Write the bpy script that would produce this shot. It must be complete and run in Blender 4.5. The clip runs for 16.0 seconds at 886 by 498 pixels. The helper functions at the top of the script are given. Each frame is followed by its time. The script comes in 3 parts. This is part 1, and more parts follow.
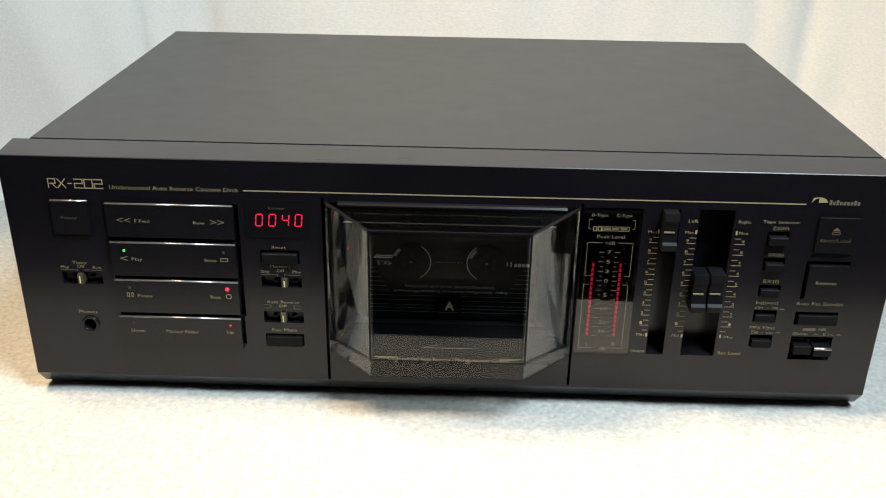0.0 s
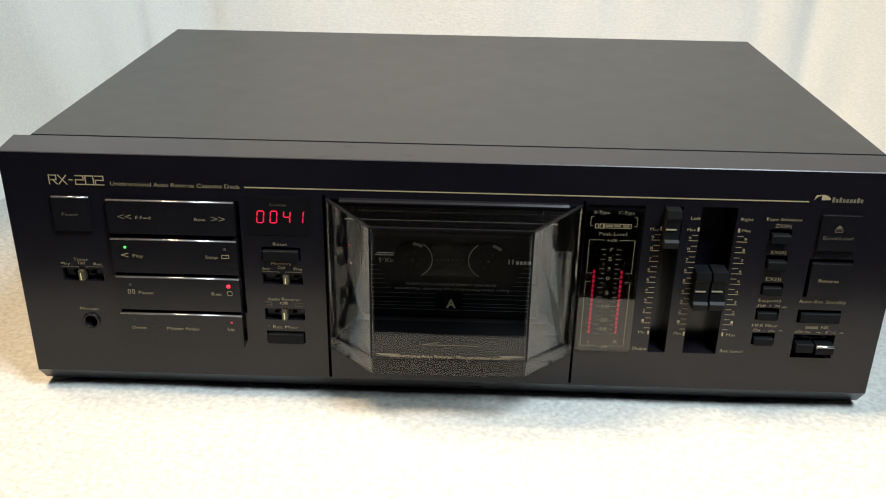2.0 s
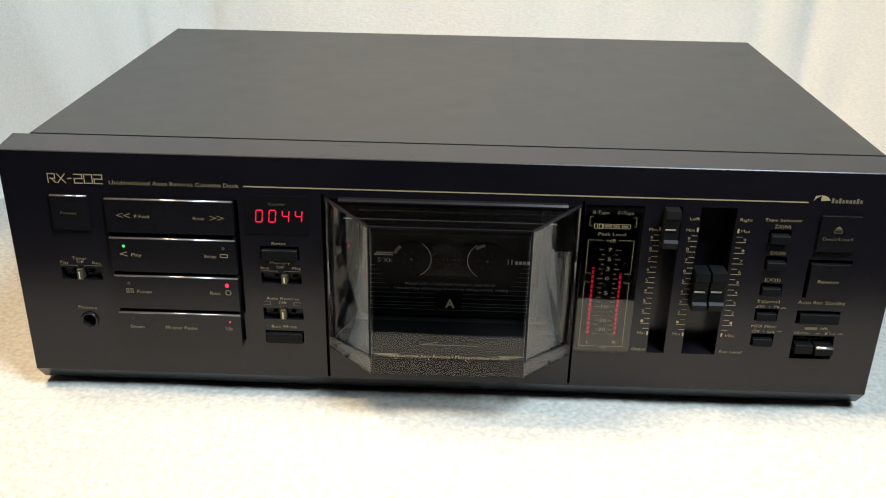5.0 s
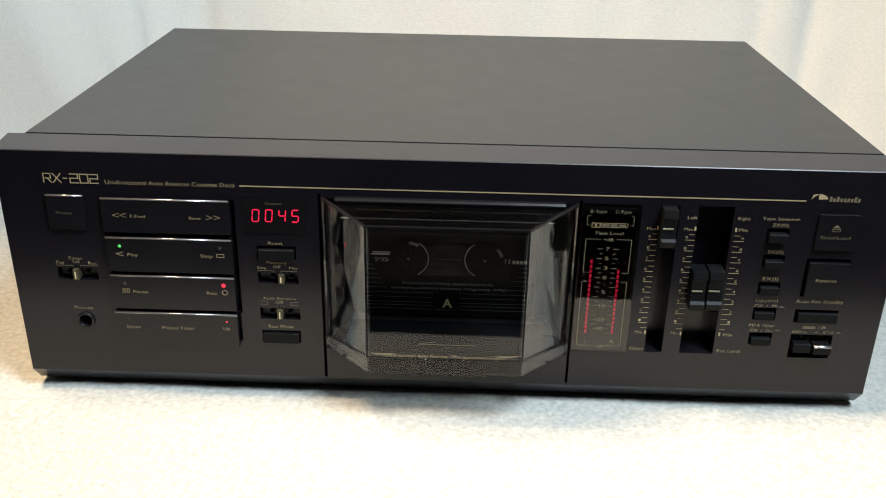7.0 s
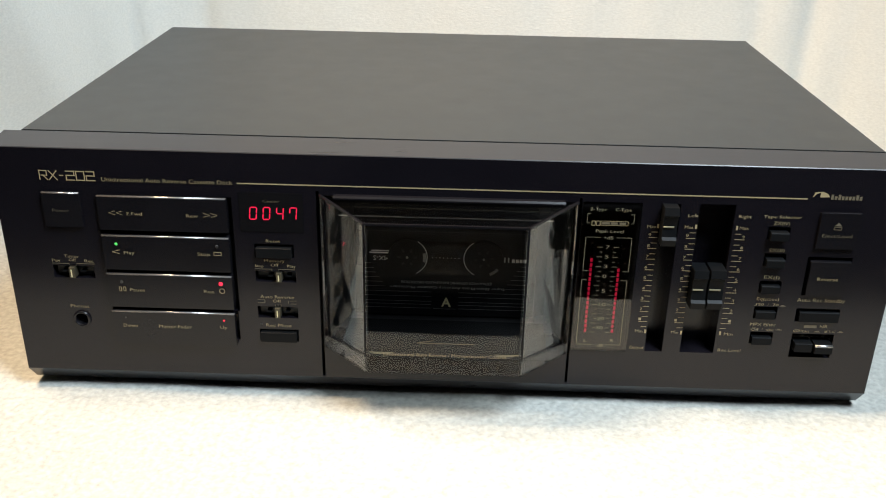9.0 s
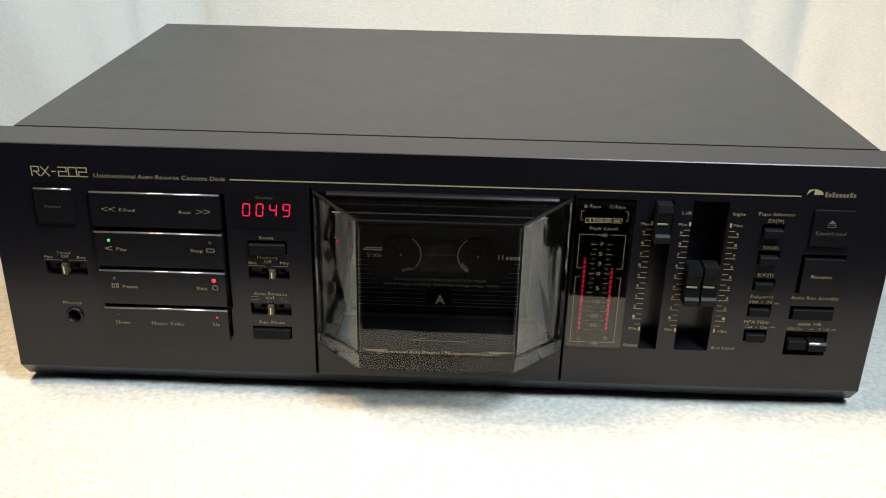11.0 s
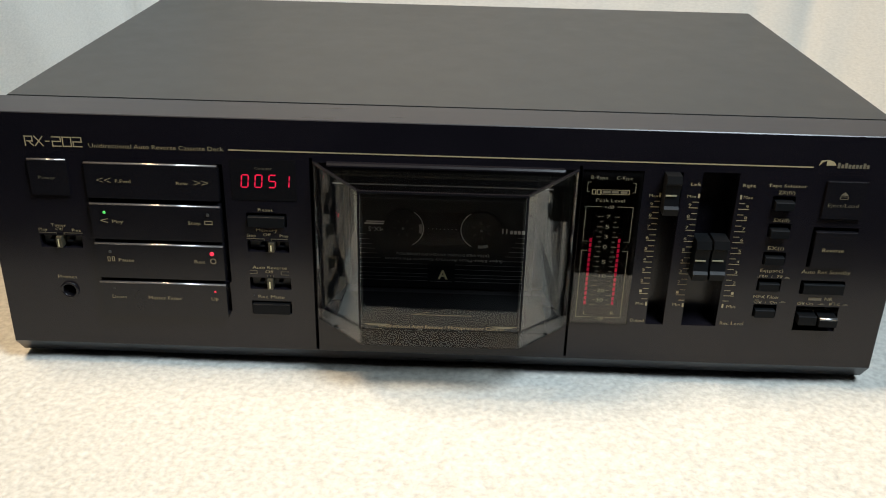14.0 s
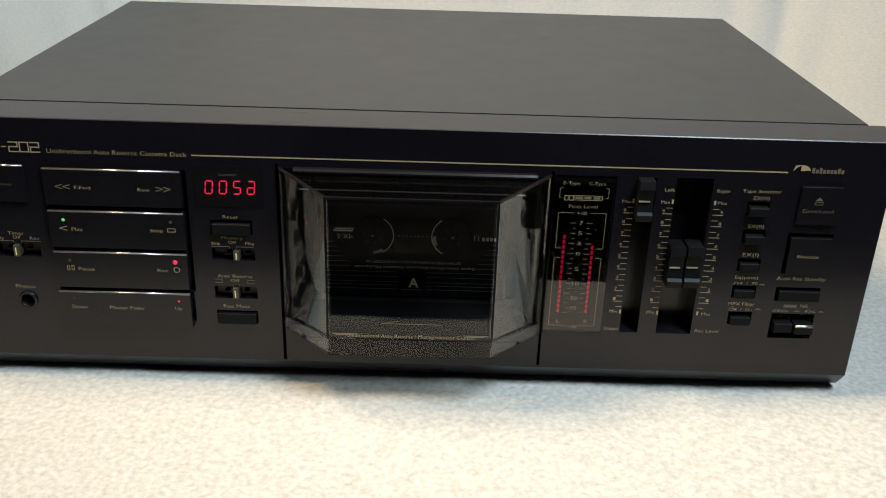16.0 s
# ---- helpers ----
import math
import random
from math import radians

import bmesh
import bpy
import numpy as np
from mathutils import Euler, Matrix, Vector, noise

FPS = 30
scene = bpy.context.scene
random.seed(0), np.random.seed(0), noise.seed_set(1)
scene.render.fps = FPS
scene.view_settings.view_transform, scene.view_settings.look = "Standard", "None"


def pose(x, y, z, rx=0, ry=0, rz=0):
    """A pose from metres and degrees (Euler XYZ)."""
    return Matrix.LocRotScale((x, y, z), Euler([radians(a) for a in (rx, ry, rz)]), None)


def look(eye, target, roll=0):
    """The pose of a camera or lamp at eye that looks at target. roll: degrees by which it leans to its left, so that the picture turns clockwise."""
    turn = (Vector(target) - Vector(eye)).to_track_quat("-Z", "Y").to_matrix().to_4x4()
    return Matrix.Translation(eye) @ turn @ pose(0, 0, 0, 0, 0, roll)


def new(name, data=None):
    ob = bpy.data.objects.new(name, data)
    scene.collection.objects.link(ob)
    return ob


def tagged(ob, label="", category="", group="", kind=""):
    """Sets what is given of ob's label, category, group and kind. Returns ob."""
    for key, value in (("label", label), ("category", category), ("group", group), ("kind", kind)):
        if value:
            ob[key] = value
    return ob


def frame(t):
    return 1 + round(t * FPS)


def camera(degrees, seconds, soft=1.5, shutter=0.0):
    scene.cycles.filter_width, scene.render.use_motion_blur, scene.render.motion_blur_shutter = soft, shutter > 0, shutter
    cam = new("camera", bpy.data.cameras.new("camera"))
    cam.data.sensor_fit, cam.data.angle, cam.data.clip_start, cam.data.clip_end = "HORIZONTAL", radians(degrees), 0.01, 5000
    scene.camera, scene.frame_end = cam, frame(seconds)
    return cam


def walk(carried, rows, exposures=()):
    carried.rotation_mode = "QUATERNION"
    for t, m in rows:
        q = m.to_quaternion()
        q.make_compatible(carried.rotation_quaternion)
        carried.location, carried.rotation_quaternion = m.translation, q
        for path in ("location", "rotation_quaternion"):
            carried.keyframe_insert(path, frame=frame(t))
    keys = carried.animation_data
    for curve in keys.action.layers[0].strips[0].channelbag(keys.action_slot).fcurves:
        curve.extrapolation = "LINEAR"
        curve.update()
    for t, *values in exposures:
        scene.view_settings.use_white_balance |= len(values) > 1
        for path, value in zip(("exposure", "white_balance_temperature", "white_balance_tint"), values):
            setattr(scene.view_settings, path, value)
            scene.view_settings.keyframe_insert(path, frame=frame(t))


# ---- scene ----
cam = camera(50.86, 16.0, soft=1.1)
walk(cam, [
    (0, look((0.0049, -0.4313, 0.2960), (-0.0030, -0.0231, 0.1067), 0.98)),
    (0.5, look((0.0047, -0.4305, 0.2956), (-0.0035, -0.0222, 0.1066), 0.95)),
    (1, look((0.0047, -0.4313, 0.2944), (-0.0040, -0.0229, 0.1057), 0.98)),
    (1.5, look((0.0050, -0.4316, 0.2940), (-0.0036, -0.0231, 0.1055), 1.03)),
    (2, look((0.0051, -0.4311, 0.2937), (-0.0037, -0.0228, 0.1049), 1.01)),
    (2.5, look((0.0049, -0.4314, 0.2931), (-0.0039, -0.0228, 0.1046), 1.04)),
    (3, look((0.0045, -0.4316, 0.2930), (-0.0038, -0.0232, 0.1041), 1.12)),
    (3.5, look((0.0053, -0.4318, 0.2933), (-0.0032, -0.0231, 0.1050), 1.17)),
    (4, look((0.0057, -0.4312, 0.2936), (-0.0034, -0.0226, 0.1053), 1.16)),
    (6.5, look((0.0063, -0.4306, 0.2918), (-0.0027, -0.0221, 0.1032), 1.13)),
    (7, look((0.0067, -0.4299, 0.2919), (-0.0017, -0.0212, 0.1037), 1.10)),
    (7.5, look((0.0084, -0.4284, 0.2903), (-0.0006, -0.0193, 0.1031), 0.97)),
    (8, look((0.0073, -0.4291, 0.2903), (-0.0004, -0.0198, 0.1036), 1.08)),
    (8.5, look((0.0079, -0.4287, 0.2890), (-0.0007, -0.0191, 0.1029), 1.12)),
    (9, look((0.0068, -0.4280, 0.2880), (-0.0012, -0.0186, 0.1014), 1.17)),
    (11.5, look((0.0087, -0.4270, 0.2859), (0.0025, -0.0180, 0.0984), 1.39)),
    (12, look((0.0083, -0.4258, 0.2838), (0.0023, -0.0174, 0.0950), 1.49)),
    (12.5, look((0.0068, -0.4251, 0.2817), (0.0014, -0.0170, 0.0922), 1.52)),
    (13, look((0.0066, -0.4245, 0.2808), (0.0014, -0.0169, 0.0901), 1.53)),
    (13.5, look((0.0073, -0.4234, 0.2785), (0.0014, -0.0163, 0.0870), 1.47)),
    (14, look((0.0071, -0.4215, 0.2751), (0.0007, -0.0146, 0.0832), 1.40)),
    (14.5, look((0.0069, -0.4209, 0.2755), (0.0022, -0.0137, 0.0840), 1.54)),
    (15, look((0.0087, -0.4214, 0.2770), (0.0060, -0.0132, 0.0876), 1.64)),
    (15.5, look((0.0081, -0.4201, 0.2775), (0.0091, -0.0120, 0.0878), 1.76)),
    (16, look((0.0112, -0.4124, 0.2708), (0.0150, -0.0037, 0.0825), 1.83)),
], exposures=[(0.0, 0.0), (12.5, -0.01), (13.3, -0.10), (14.0, -0.30), (14.5, -0.33), (16.0, -0.38)])

# ---------------------------------------------------------------- light
world = bpy.data.worlds.new("room")
scene.world = world
world.use_nodes = True
world.node_tree.nodes["Background"].inputs[0].default_value = (0.75, 0.85, 1.0, 1)
world.node_tree.nodes["Background"].inputs[1].default_value = 0.02


def lamp(name, at, target, size, watts, colour, cone):
    data = bpy.data.lights.new(name, "AREA")
    data.shape, data.size, data.energy, data.color, data.spread = "DISK", size, watts, colour, radians(cone)
    ob = new(name, data)
    ob.matrix_world = look(at, target)
    return ob


lamp("warm_lamp", (-0.40, 0.02, 0.95), (0.16, 0.0, 0), 0.34, 5.0, (1.0, 0.75, 0.49), 80)
lamp("cool_lamp", (0.42, -0.38, 1.00), (-0.12, 0.06, 0), 0.38, 6.6, (0.75, 0.89, 1.0), 95)


# ---------------------------------------------------------------- materials
def mat(name, colour, rough=0.5, metal=0.0, grain=0.0, scale=400.0, bump=0.0, stretch=(1, 1, 1), spec=0.5, patches=True):
    """A principled surface with fine grain in colour, gloss and relief."""
    m = bpy.data.materials.new(name)
    m.use_nodes = True
    nt = m.node_tree
    b = nt.nodes["Principled BSDF"]
    b.inputs["Base Color"].default_value = (*colour, 1)
    b.inputs["Roughness"].default_value = rough
    b.inputs["Metallic"].default_value = metal
    b.inputs["Specular IOR Level"].default_value = spec
    if grain or bump:
        co = nt.nodes.new("ShaderNodeTexCoord")
        mp = nt.nodes.new("ShaderNodeMapping")
        mp.inputs["Scale"].default_value = stretch
        nt.links.new(co.outputs["Object"], mp.inputs["Vector"])
        fine = nt.nodes.new("ShaderNodeTexNoise")
        fine.inputs["Scale"].default_value = scale
        fine.inputs["Detail"].default_value = 6
        nt.links.new(mp.outputs[0], fine.inputs["Vector"])
        broad = nt.nodes.new("ShaderNodeTexNoise")
        broad.inputs["Scale"].default_value = scale * 0.04
        broad.inputs["Detail"].default_value = 3
        nt.links.new(co.outputs["Object"], broad.inputs["Vector"])
        both = nt.nodes.new("ShaderNodeMath")
        both.operation = "MULTIPLY_ADD"
        nt.links.new(fine.outputs[0], both.inputs[0])
        both.inputs[1].default_value = 0.6
        both.inputs[2].default_value = 0.5
        if patches:
            nt.links.new(broad.outputs[0], both.inputs[2])
        tint = nt.nodes.new("ShaderNodeMapRange")
        tint.inputs[1].default_value, tint.inputs[2].default_value = 0.5, 1.1
        tint.inputs[3].default_value, tint.inputs[4].default_value = 1 - grain, 1 + grain
        nt.links.new(both.outputs[0], tint.inputs[0])
        mix = nt.nodes.new("ShaderNodeVectorMath")
        mix.operation = "SCALE"
        mix.inputs[0].default_value = colour
        nt.links.new(tint.outputs[0], mix.inputs["Scale"])
        nt.links.new(mix.outputs[0], b.inputs["Base Color"])
        gl = nt.nodes.new("ShaderNodeMath")
        gl.operation = "MULTIPLY"
        gl.inputs[1].default_value = rough
        nt.links.new(tint.outputs[0], gl.inputs[0])
        nt.links.new(gl.outputs[0], b.inputs["Roughness"])
        if bump:
            bp = nt.nodes.new("ShaderNodeBump")
            bp.inputs["Strength"].default_value = 1.0
            bp.inputs["Distance"].default_value = bump
            nt.links.new(fine.outputs[0], bp.inputs["Height"])
            nt.links.new(bp.outputs[0], b.inputs["Normal"])
    return m


def glow(name, colour, strength):
    m = mat(name, colour, 0.4)
    b = m.node_tree.nodes["Principled BSDF"]
    b.inputs["Emission Color"].default_value = (*colour, 1)
    b.inputs["Emission Strength"].default_value = strength
    return m


def pane_mat(name, tint, gloss=1.0, rough=0.02):
    """A thin clear pane: tinted see-through with a Fresnel gloss."""
    m = bpy.data.materials.new(name)
    m.use_nodes = True
    nt = m.node_tree
    nt.nodes.remove(nt.nodes["Principled BSDF"])
    clear, shine, mix = (nt.nodes.new("ShaderNodeBsdf" + k) for k in ("Transparent", "Glossy", "Transparent"))
    nt.nodes.remove(mix)
    clear.inputs[0].default_value = (*tint, 1)
    shine.inputs["Roughness"].default_value = rough
    fr = nt.nodes.new("ShaderNodeFresnel")
    fr.inputs[0].default_value = 1.5
    k = nt.nodes.new("ShaderNodeMath")
    k.operation = "MULTIPLY"
    k.inputs[1].default_value = gloss
    nt.links.new(fr.outputs[0], k.inputs[0])
    mx = nt.nodes.new("ShaderNodeMixShader")
    nt.links.new(k.outputs[0], mx.inputs[0])
    nt.links.new(clear.outputs[0], mx.inputs[1])
    nt.links.new(shine.outputs[0], mx.inputs[2])
    nt.links.new(mx.outputs[0], nt.nodes["Material Output"].inputs[0])
    return m


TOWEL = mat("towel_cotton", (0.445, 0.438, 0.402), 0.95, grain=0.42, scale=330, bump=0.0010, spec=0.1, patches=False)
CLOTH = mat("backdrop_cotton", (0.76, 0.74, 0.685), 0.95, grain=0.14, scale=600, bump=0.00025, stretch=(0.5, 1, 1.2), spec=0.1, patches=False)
# white chosen so the unseen ceiling throws fill light into the shadows
CEIL_FILL = mat("ceiling_fill_white", (0.74, 0.75, 0.78), 0.9, grain=0.05, scale=60)
WALL = mat("dim_wall", (0.06, 0.056, 0.055), 0.8, grain=0.1, scale=60)
PANEL = mat("black_panel", (0.0066, 0.0056, 0.0078), 0.24, grain=0.10, scale=700, bump=0.00001, spec=0.36)
TRIM = mat("brushed_trim", (0.019, 0.019, 0.022), 0.30, grain=0.12, scale=500, bump=0.00001, stretch=(0.03, 1, 1))
METAL = mat("painted_metal", (0.0165, 0.0185, 0.0200), 0.40, grain=0.06, scale=1500, bump=0.00001, spec=0.46)
KEY = mat("key_plastic", (0.0066, 0.0060, 0.0074), 0.25, grain=0.10, scale=900, spec=0.33)
DARK = mat("dark_recess", (0.010, 0.0095, 0.0105), 0.5)
# two pale metals for the highlights along the black buttons' upper edges
GLINT = mat("glint_metal", (0.50, 0.47, 0.45), 0.20, 0.8, grain=0.05, scale=900, spec=1.0)
GLINT_WIDE = mat("wide_glint_metal", (0.62, 0.62, 0.62), 0.38, 1.0, grain=0.05, scale=900)
KNOB = mat("knob_plastic", (0.0058, 0.0062, 0.0068), 0.42, grain=0.1, scale=900, spec=0.08)
GOLD = mat("gold_print", (0.37, 0.29, 0.16), 0.5)
DIM = mat("dim_gold_print", (0.135, 0.11, 0.07), 0.5)
CREAM = mat("cream_print", (0.22, 0.195, 0.125), 0.5)
GREY = mat("grey_print", (0.26, 0.26, 0.25), 0.5)
WHITE = mat("white_print", (0.72, 0.72, 0.70), 0.5)
PALE = mat("pale_print", (0.80, 0.71, 0.40), 0.5)
STEEL = mat("steel_knob", (0.085, 0.074, 0.05), 0.4, 0.6, grain=0.1, scale=900)
LINK = mat("black_inner_plastic", (0.007, 0.007, 0.0075), 0.5, grain=0.1, scale=300, spec=0.06)
SHELL = mat("cassette_shell", (0.0075, 0.007, 0.008), 0.34, grain=0.08, scale=800, spec=0.16)
REEL = mat("tape_pack", (0.005, 0.0045, 0.0045), 0.3, spec=0.14)
HUBM = mat("hub_plastic", (0.016, 0.016, 0.016), 0.4, spec=0.3)
LED_RED = glow("red_led", (1.0, 0.02, 0.06), 0.8)
LED_BAR = glow("red_bar", (0.9, 0.01, 0.08), 0.42)
DIGIT = glow("red_digit", (1.0, 0.012, 0.07), 0.25)
LED_GREEN = glow("green_led", (0.08, 0.60, 0.12), 0.4)
LED_OFF = mat("unlit_led", (0.03, 0.03, 0.03), 0.3)
CLEAR = pane_mat("clear_acrylic", (0.97, 0.97, 0.96), 0.6)
TOPCLEAR = pane_mat("smoked_acrylic", (0.55, 0.55, 0.55), 0.35, 0.10)
FOOT = pane_mat("smoked_foot", (0.66, 0.65, 0.64), 0.5, 0.20)
SIDE = pane_mat("clear_side_acrylic", (0.97, 0.97, 0.96), 0.22, 0.03)
WINDOW = pane_mat("meter_acrylic", (0.80, 0.78, 0.76), 1.0)
BLACKGLASS = mat("black_acrylic", (0.007, 0.0065, 0.007), 0.12, grain=0.05, scale=200, spec=0.3)
TAPEWIN = mat("tape_window", (0.008, 0.0065, 0.006), 0.2, grain=0.2, scale=60, spec=0.16)


# ---------------------------------------------------------------- builders
def part(name, bm, material, parent, label="", smooth=False):
    me = bpy.data.meshes.new(name)
    bmesh.ops.recalc_face_normals(bm, faces=bm.faces)
    for fc in bm.faces:
        fc.smooth = smooth
    bm.to_mesh(me)
    bm.free()
    me.materials.append(material)
    ob = new(name, me)
    ob.parent = parent
    return tagged(ob, label)


def box_in(bm, x0, x1, y0, y1, z0, z1, edge=0.0):
    """A box with bevelled edges added to bm; y0 is the front."""
    m = Matrix.Translation(((x0 + x1) / 2, (y0 + y1) / 2, (z0 + z1) / 2)) @ Matrix.Diagonal((x1 - x0, y1 - y0, z1 - z0, 1))
    vs = bmesh.ops.create_cube(bm, size=1, matrix=m)["verts"]
    if edge:
        es = list({e for v in vs for e in v.link_edges})
        bmesh.ops.bevel(bm, geom=es, offset=edge, segments=2, profile=0.5, affect="EDGES")


def box(name, x0, x1, y0, y1, z0, z1, material, parent, edge=0.0, label=""):
    bm = bmesh.new()
    box_in(bm, x0, x1, y0, y1, z0, z1, edge)
    return part(name, bm, material, parent, label)


def outline(name, pts, x0, x1, material, parent=None, label="", smooth=False):
    """An outline in (y, z) pushed along x."""
    bm = bmesh.new()
    a = [bm.verts.new((x0, y, z)) for y, z in pts]
    b = [bm.verts.new((x1, y, z)) for y, z in pts]
    bm.faces.new(a), bm.faces.new(b[::-1])
    n = len(pts)
    for i in range(n):
        bm.faces.new((a[i], b[i], b[(i + 1) % n], a[(i + 1) % n]))
    return part(name, bm, material, parent, label, smooth)


def slab(name, corners, thick, material, parent, label=""):
    """A flat sheet through four corners, thickened along its normal."""
    c = [Vector(v) for v in corners]
    nrm = (c[1] - c[0]).cross(c[3] - c[0]).normalized() * thick
    bm = bmesh.new()
    a = [bm.verts.new(v) for v in c]
    b = [bm.verts.new(v + nrm) for v in c]
    bm.faces.new(a), bm.faces.new(b[::-1])
    n = len(c)
    for i in range(n):
        bm.faces.new((a[i], b[i], b[(i + 1) % n], a[(i + 1) % n]))
    return part(name, bm, material, parent, label)


def flat(bm, x0, x1, z0, z1, y):
    vs = [bm.verts.new(p) for p in ((x0, y, z0), (x1, y, z0), (x1, y, z1), (x0, y, z1))]
    bm.faces.new(vs)


def poly(bm, pts, y):
    bm.faces.new([bm.verts.new((x, y, z)) for x, z in pts])


def stroke(bm, x0, z0, x1, z1, w, y):
    d = Vector((x1 - x0, z1 - z0)).normalized() * w / 2
    poly(bm, [(x0 + d.y, z0 - d.x), (x1 + d.y, z1 - d.x), (x1 - d.y, z1 + d.x), (x0 - d.y, z0 + d.x)], y)


def lettering(text, x0, x1, z, cap, parent, y=None, ink=None, flip=False, weight=-0.013):
    """Printed words, base line at z, from x0 to x1, with capitals of height cap."""
    cu = bpy.data.curves.new("words", "FONT")
    cu.body, cu.resolution_u, cu.offset = text, 2, weight
    ob = bpy.data.objects.new("words", cu)
    scene.collection.objects.link(ob)
    me = bpy.data.meshes.new_from_object(ob.evaluated_get(bpy.context.evaluated_depsgraph_get()))
    bpy.data.objects.remove(ob)
    xs = [v.co.x for v in me.vertices]
    lo, hi = min(xs), max(xs)
    y = FRONT[parent.name.split(".")[0]] if y is None else y
    for v in me.vertices:
        u, k = (v.co.x - lo) / (hi - lo), v.co.y / 0.69 * cap * 0.86
        v.co = (x1 - u * (x1 - x0), y, z + cap - k) if flip else (x0 + u * (x1 - x0), y, z + k)
    me.materials.clear()
    me.materials.append(ink or INK.get(parent.name.split(".")[0], GOLD))
    t = new("lettering", me)
    t.parent = parent
    return t


FRONT = {"front_panel": -0.0002, "power_button": -0.0017, "transport_key": -0.0031, "eject_button": -0.0017, "reverse_button": -0.0017,
         "counter_display": -0.0004, "level_meter": -0.0010, "cover_front": -0.0243, "cassette_shell": 0.0348}
INK = {"power_button": DIM, "counter_display": DIM, "eject_button": DIM, "level_meter": CREAM}


# ---------------------------------------------------------------- the room around
def room():
    bm = bmesh.new()
    box_in(bm, -2.2, 2.2, -2.4, 1.6, -0.80, -0.75)
    tagged(part("floor", bm, WALL, None), kind="structure")
    # out of view, added as a bounce surface for soft fill from above
    bm = bmesh.new()
    box_in(bm, -2.2, 2.2, -2.4, 1.6, 1.65, 1.70)
    tagged(part("ceiling", bm, CEIL_FILL, None), kind="structure")
    for name, b in (("wall_north", (-2.2, 2.2, 1.6, 1.65)), ("wall_south", (-2.2, 2.2, -2.45, -2.4)), ("wall_west", (-2.25, -2.2, -2.4, 1.6)), ("wall_east", (2.2, 2.25, -2.4, 1.6))):
        bm = bmesh.new()
        box_in(bm, *b, -0.80, 1.70)
        tagged(part(name, bm, WALL, None), kind="structure")


room()


def sheet(name, f, us, vs, material, label):
    """A cloth through the points f(u, v)."""
    me = bpy.data.meshes.new(name)
    pts = [f(u, v) for v in vs for u in us]
    n = len(us)
    faces = [(j * n + i, j * n + i + 1, (j + 1) * n + i + 1, (j + 1) * n + i) for j in range(len(vs) - 1) for i in range(n - 1)]
    me.from_pydata(pts, [], faces)
    for p in me.polygons:
        p.use_smooth = True
    me.materials.append(material)
    return tagged(new(name, me), label, kind="structure")


EDGE = -0.1216  # the table's front edge


def lie(u, v):
    """The towel on the table: flat, soft, turned down over the edge."""
    x, y = u, v
    z = 0.0012 * noise.noise((x * 9, y * 9, 0.3)) + 0.0006 * noise.noise((x * 40, y * 40, 1.3)) + 0.0024
    z += 0.00055 * noise.noise((x * 300, y * 240, 3.1)) + 0.0004 * noise.noise((x * 620 + y * 300, y * 420, 7.7))
    if y < EDGE:
        a = min((EDGE - y) / 0.02, math.pi / 2)
        z -= 0.02 * (1 - math.cos(a)) + max(0.0, EDGE - y - 0.0314)
        y = EDGE - 0.02 * math.sin(a)
    return x, y, z


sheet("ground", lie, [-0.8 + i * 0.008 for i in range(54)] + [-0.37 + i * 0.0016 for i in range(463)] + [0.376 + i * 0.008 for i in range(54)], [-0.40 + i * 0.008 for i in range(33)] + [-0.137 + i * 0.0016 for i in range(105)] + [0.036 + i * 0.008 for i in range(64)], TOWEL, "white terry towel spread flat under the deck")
box("table", -0.8, 0.8, EDGE + 0.002, 0.50, -0.04, -0.002, WALL, None, label="plain table slab under the white towel")["kind"] = "structure"


def hang(u, v):
    """The backdrop towel: falls in broad upright folds, swings forward on the one side."""
    y = 0.405
    y -= 0.155 * max(0.0, min(1.0, (-0.235 - u) / 0.16)) ** 1.3
    y -= 0.05 * max(0.0, min(1.0, (u - 0.33) / 0.2))
    fold = lambda at, wide, deep, slant=0.06: deep * math.exp(-((u - at - slant * (v - 0.13)) / wide) ** 2)
    y += fold(-0.305, 0.010, 0.016, -0.05) + fold(-0.283, 0.007, 0.012, -0.04) + fold(-0.225, 0.009, 0.004, 0)
    y += fold(0.263, 0.012, 0.003, 0.02) + fold(0.311, 0.011, 0.0055, 0.03) + fold(0.346, 0.011, 0.002, 0.03)
    side = max(0.0, min(1.0, (-0.274 - u) / 0.05))
    y -= 0.45 * min(max(v, 0.0), 0.26) * side * side * (3 - 2 * side)  # leans forward on that side
    y += 0.006 * noise.noise((u * 7, v * 1.2, 2.0)) + 0.0015 * noise.noise((u * 30, v * 12, 5.0))
    return u, y, v


sheet("backdrop", hang, [-0.8 + i * 0.005 for i in range(321)], [-0.01 + i * 0.02 for i in range(27)], CLOTH, "white towel hung in soft upright folds behind the deck")

# ---------------------------------------------------------------- the deck
deck = tagged(new("cassette_deck"), "black hi-fi cassette deck with gold lettering, playing, on a white towel", "cassette deck")
W = 0.2255  # half the front's width
BAYX0, BAYX1, BAYZ0, BAYZ1 = -0.0633, 0.0649, 0.0346, 0.1202


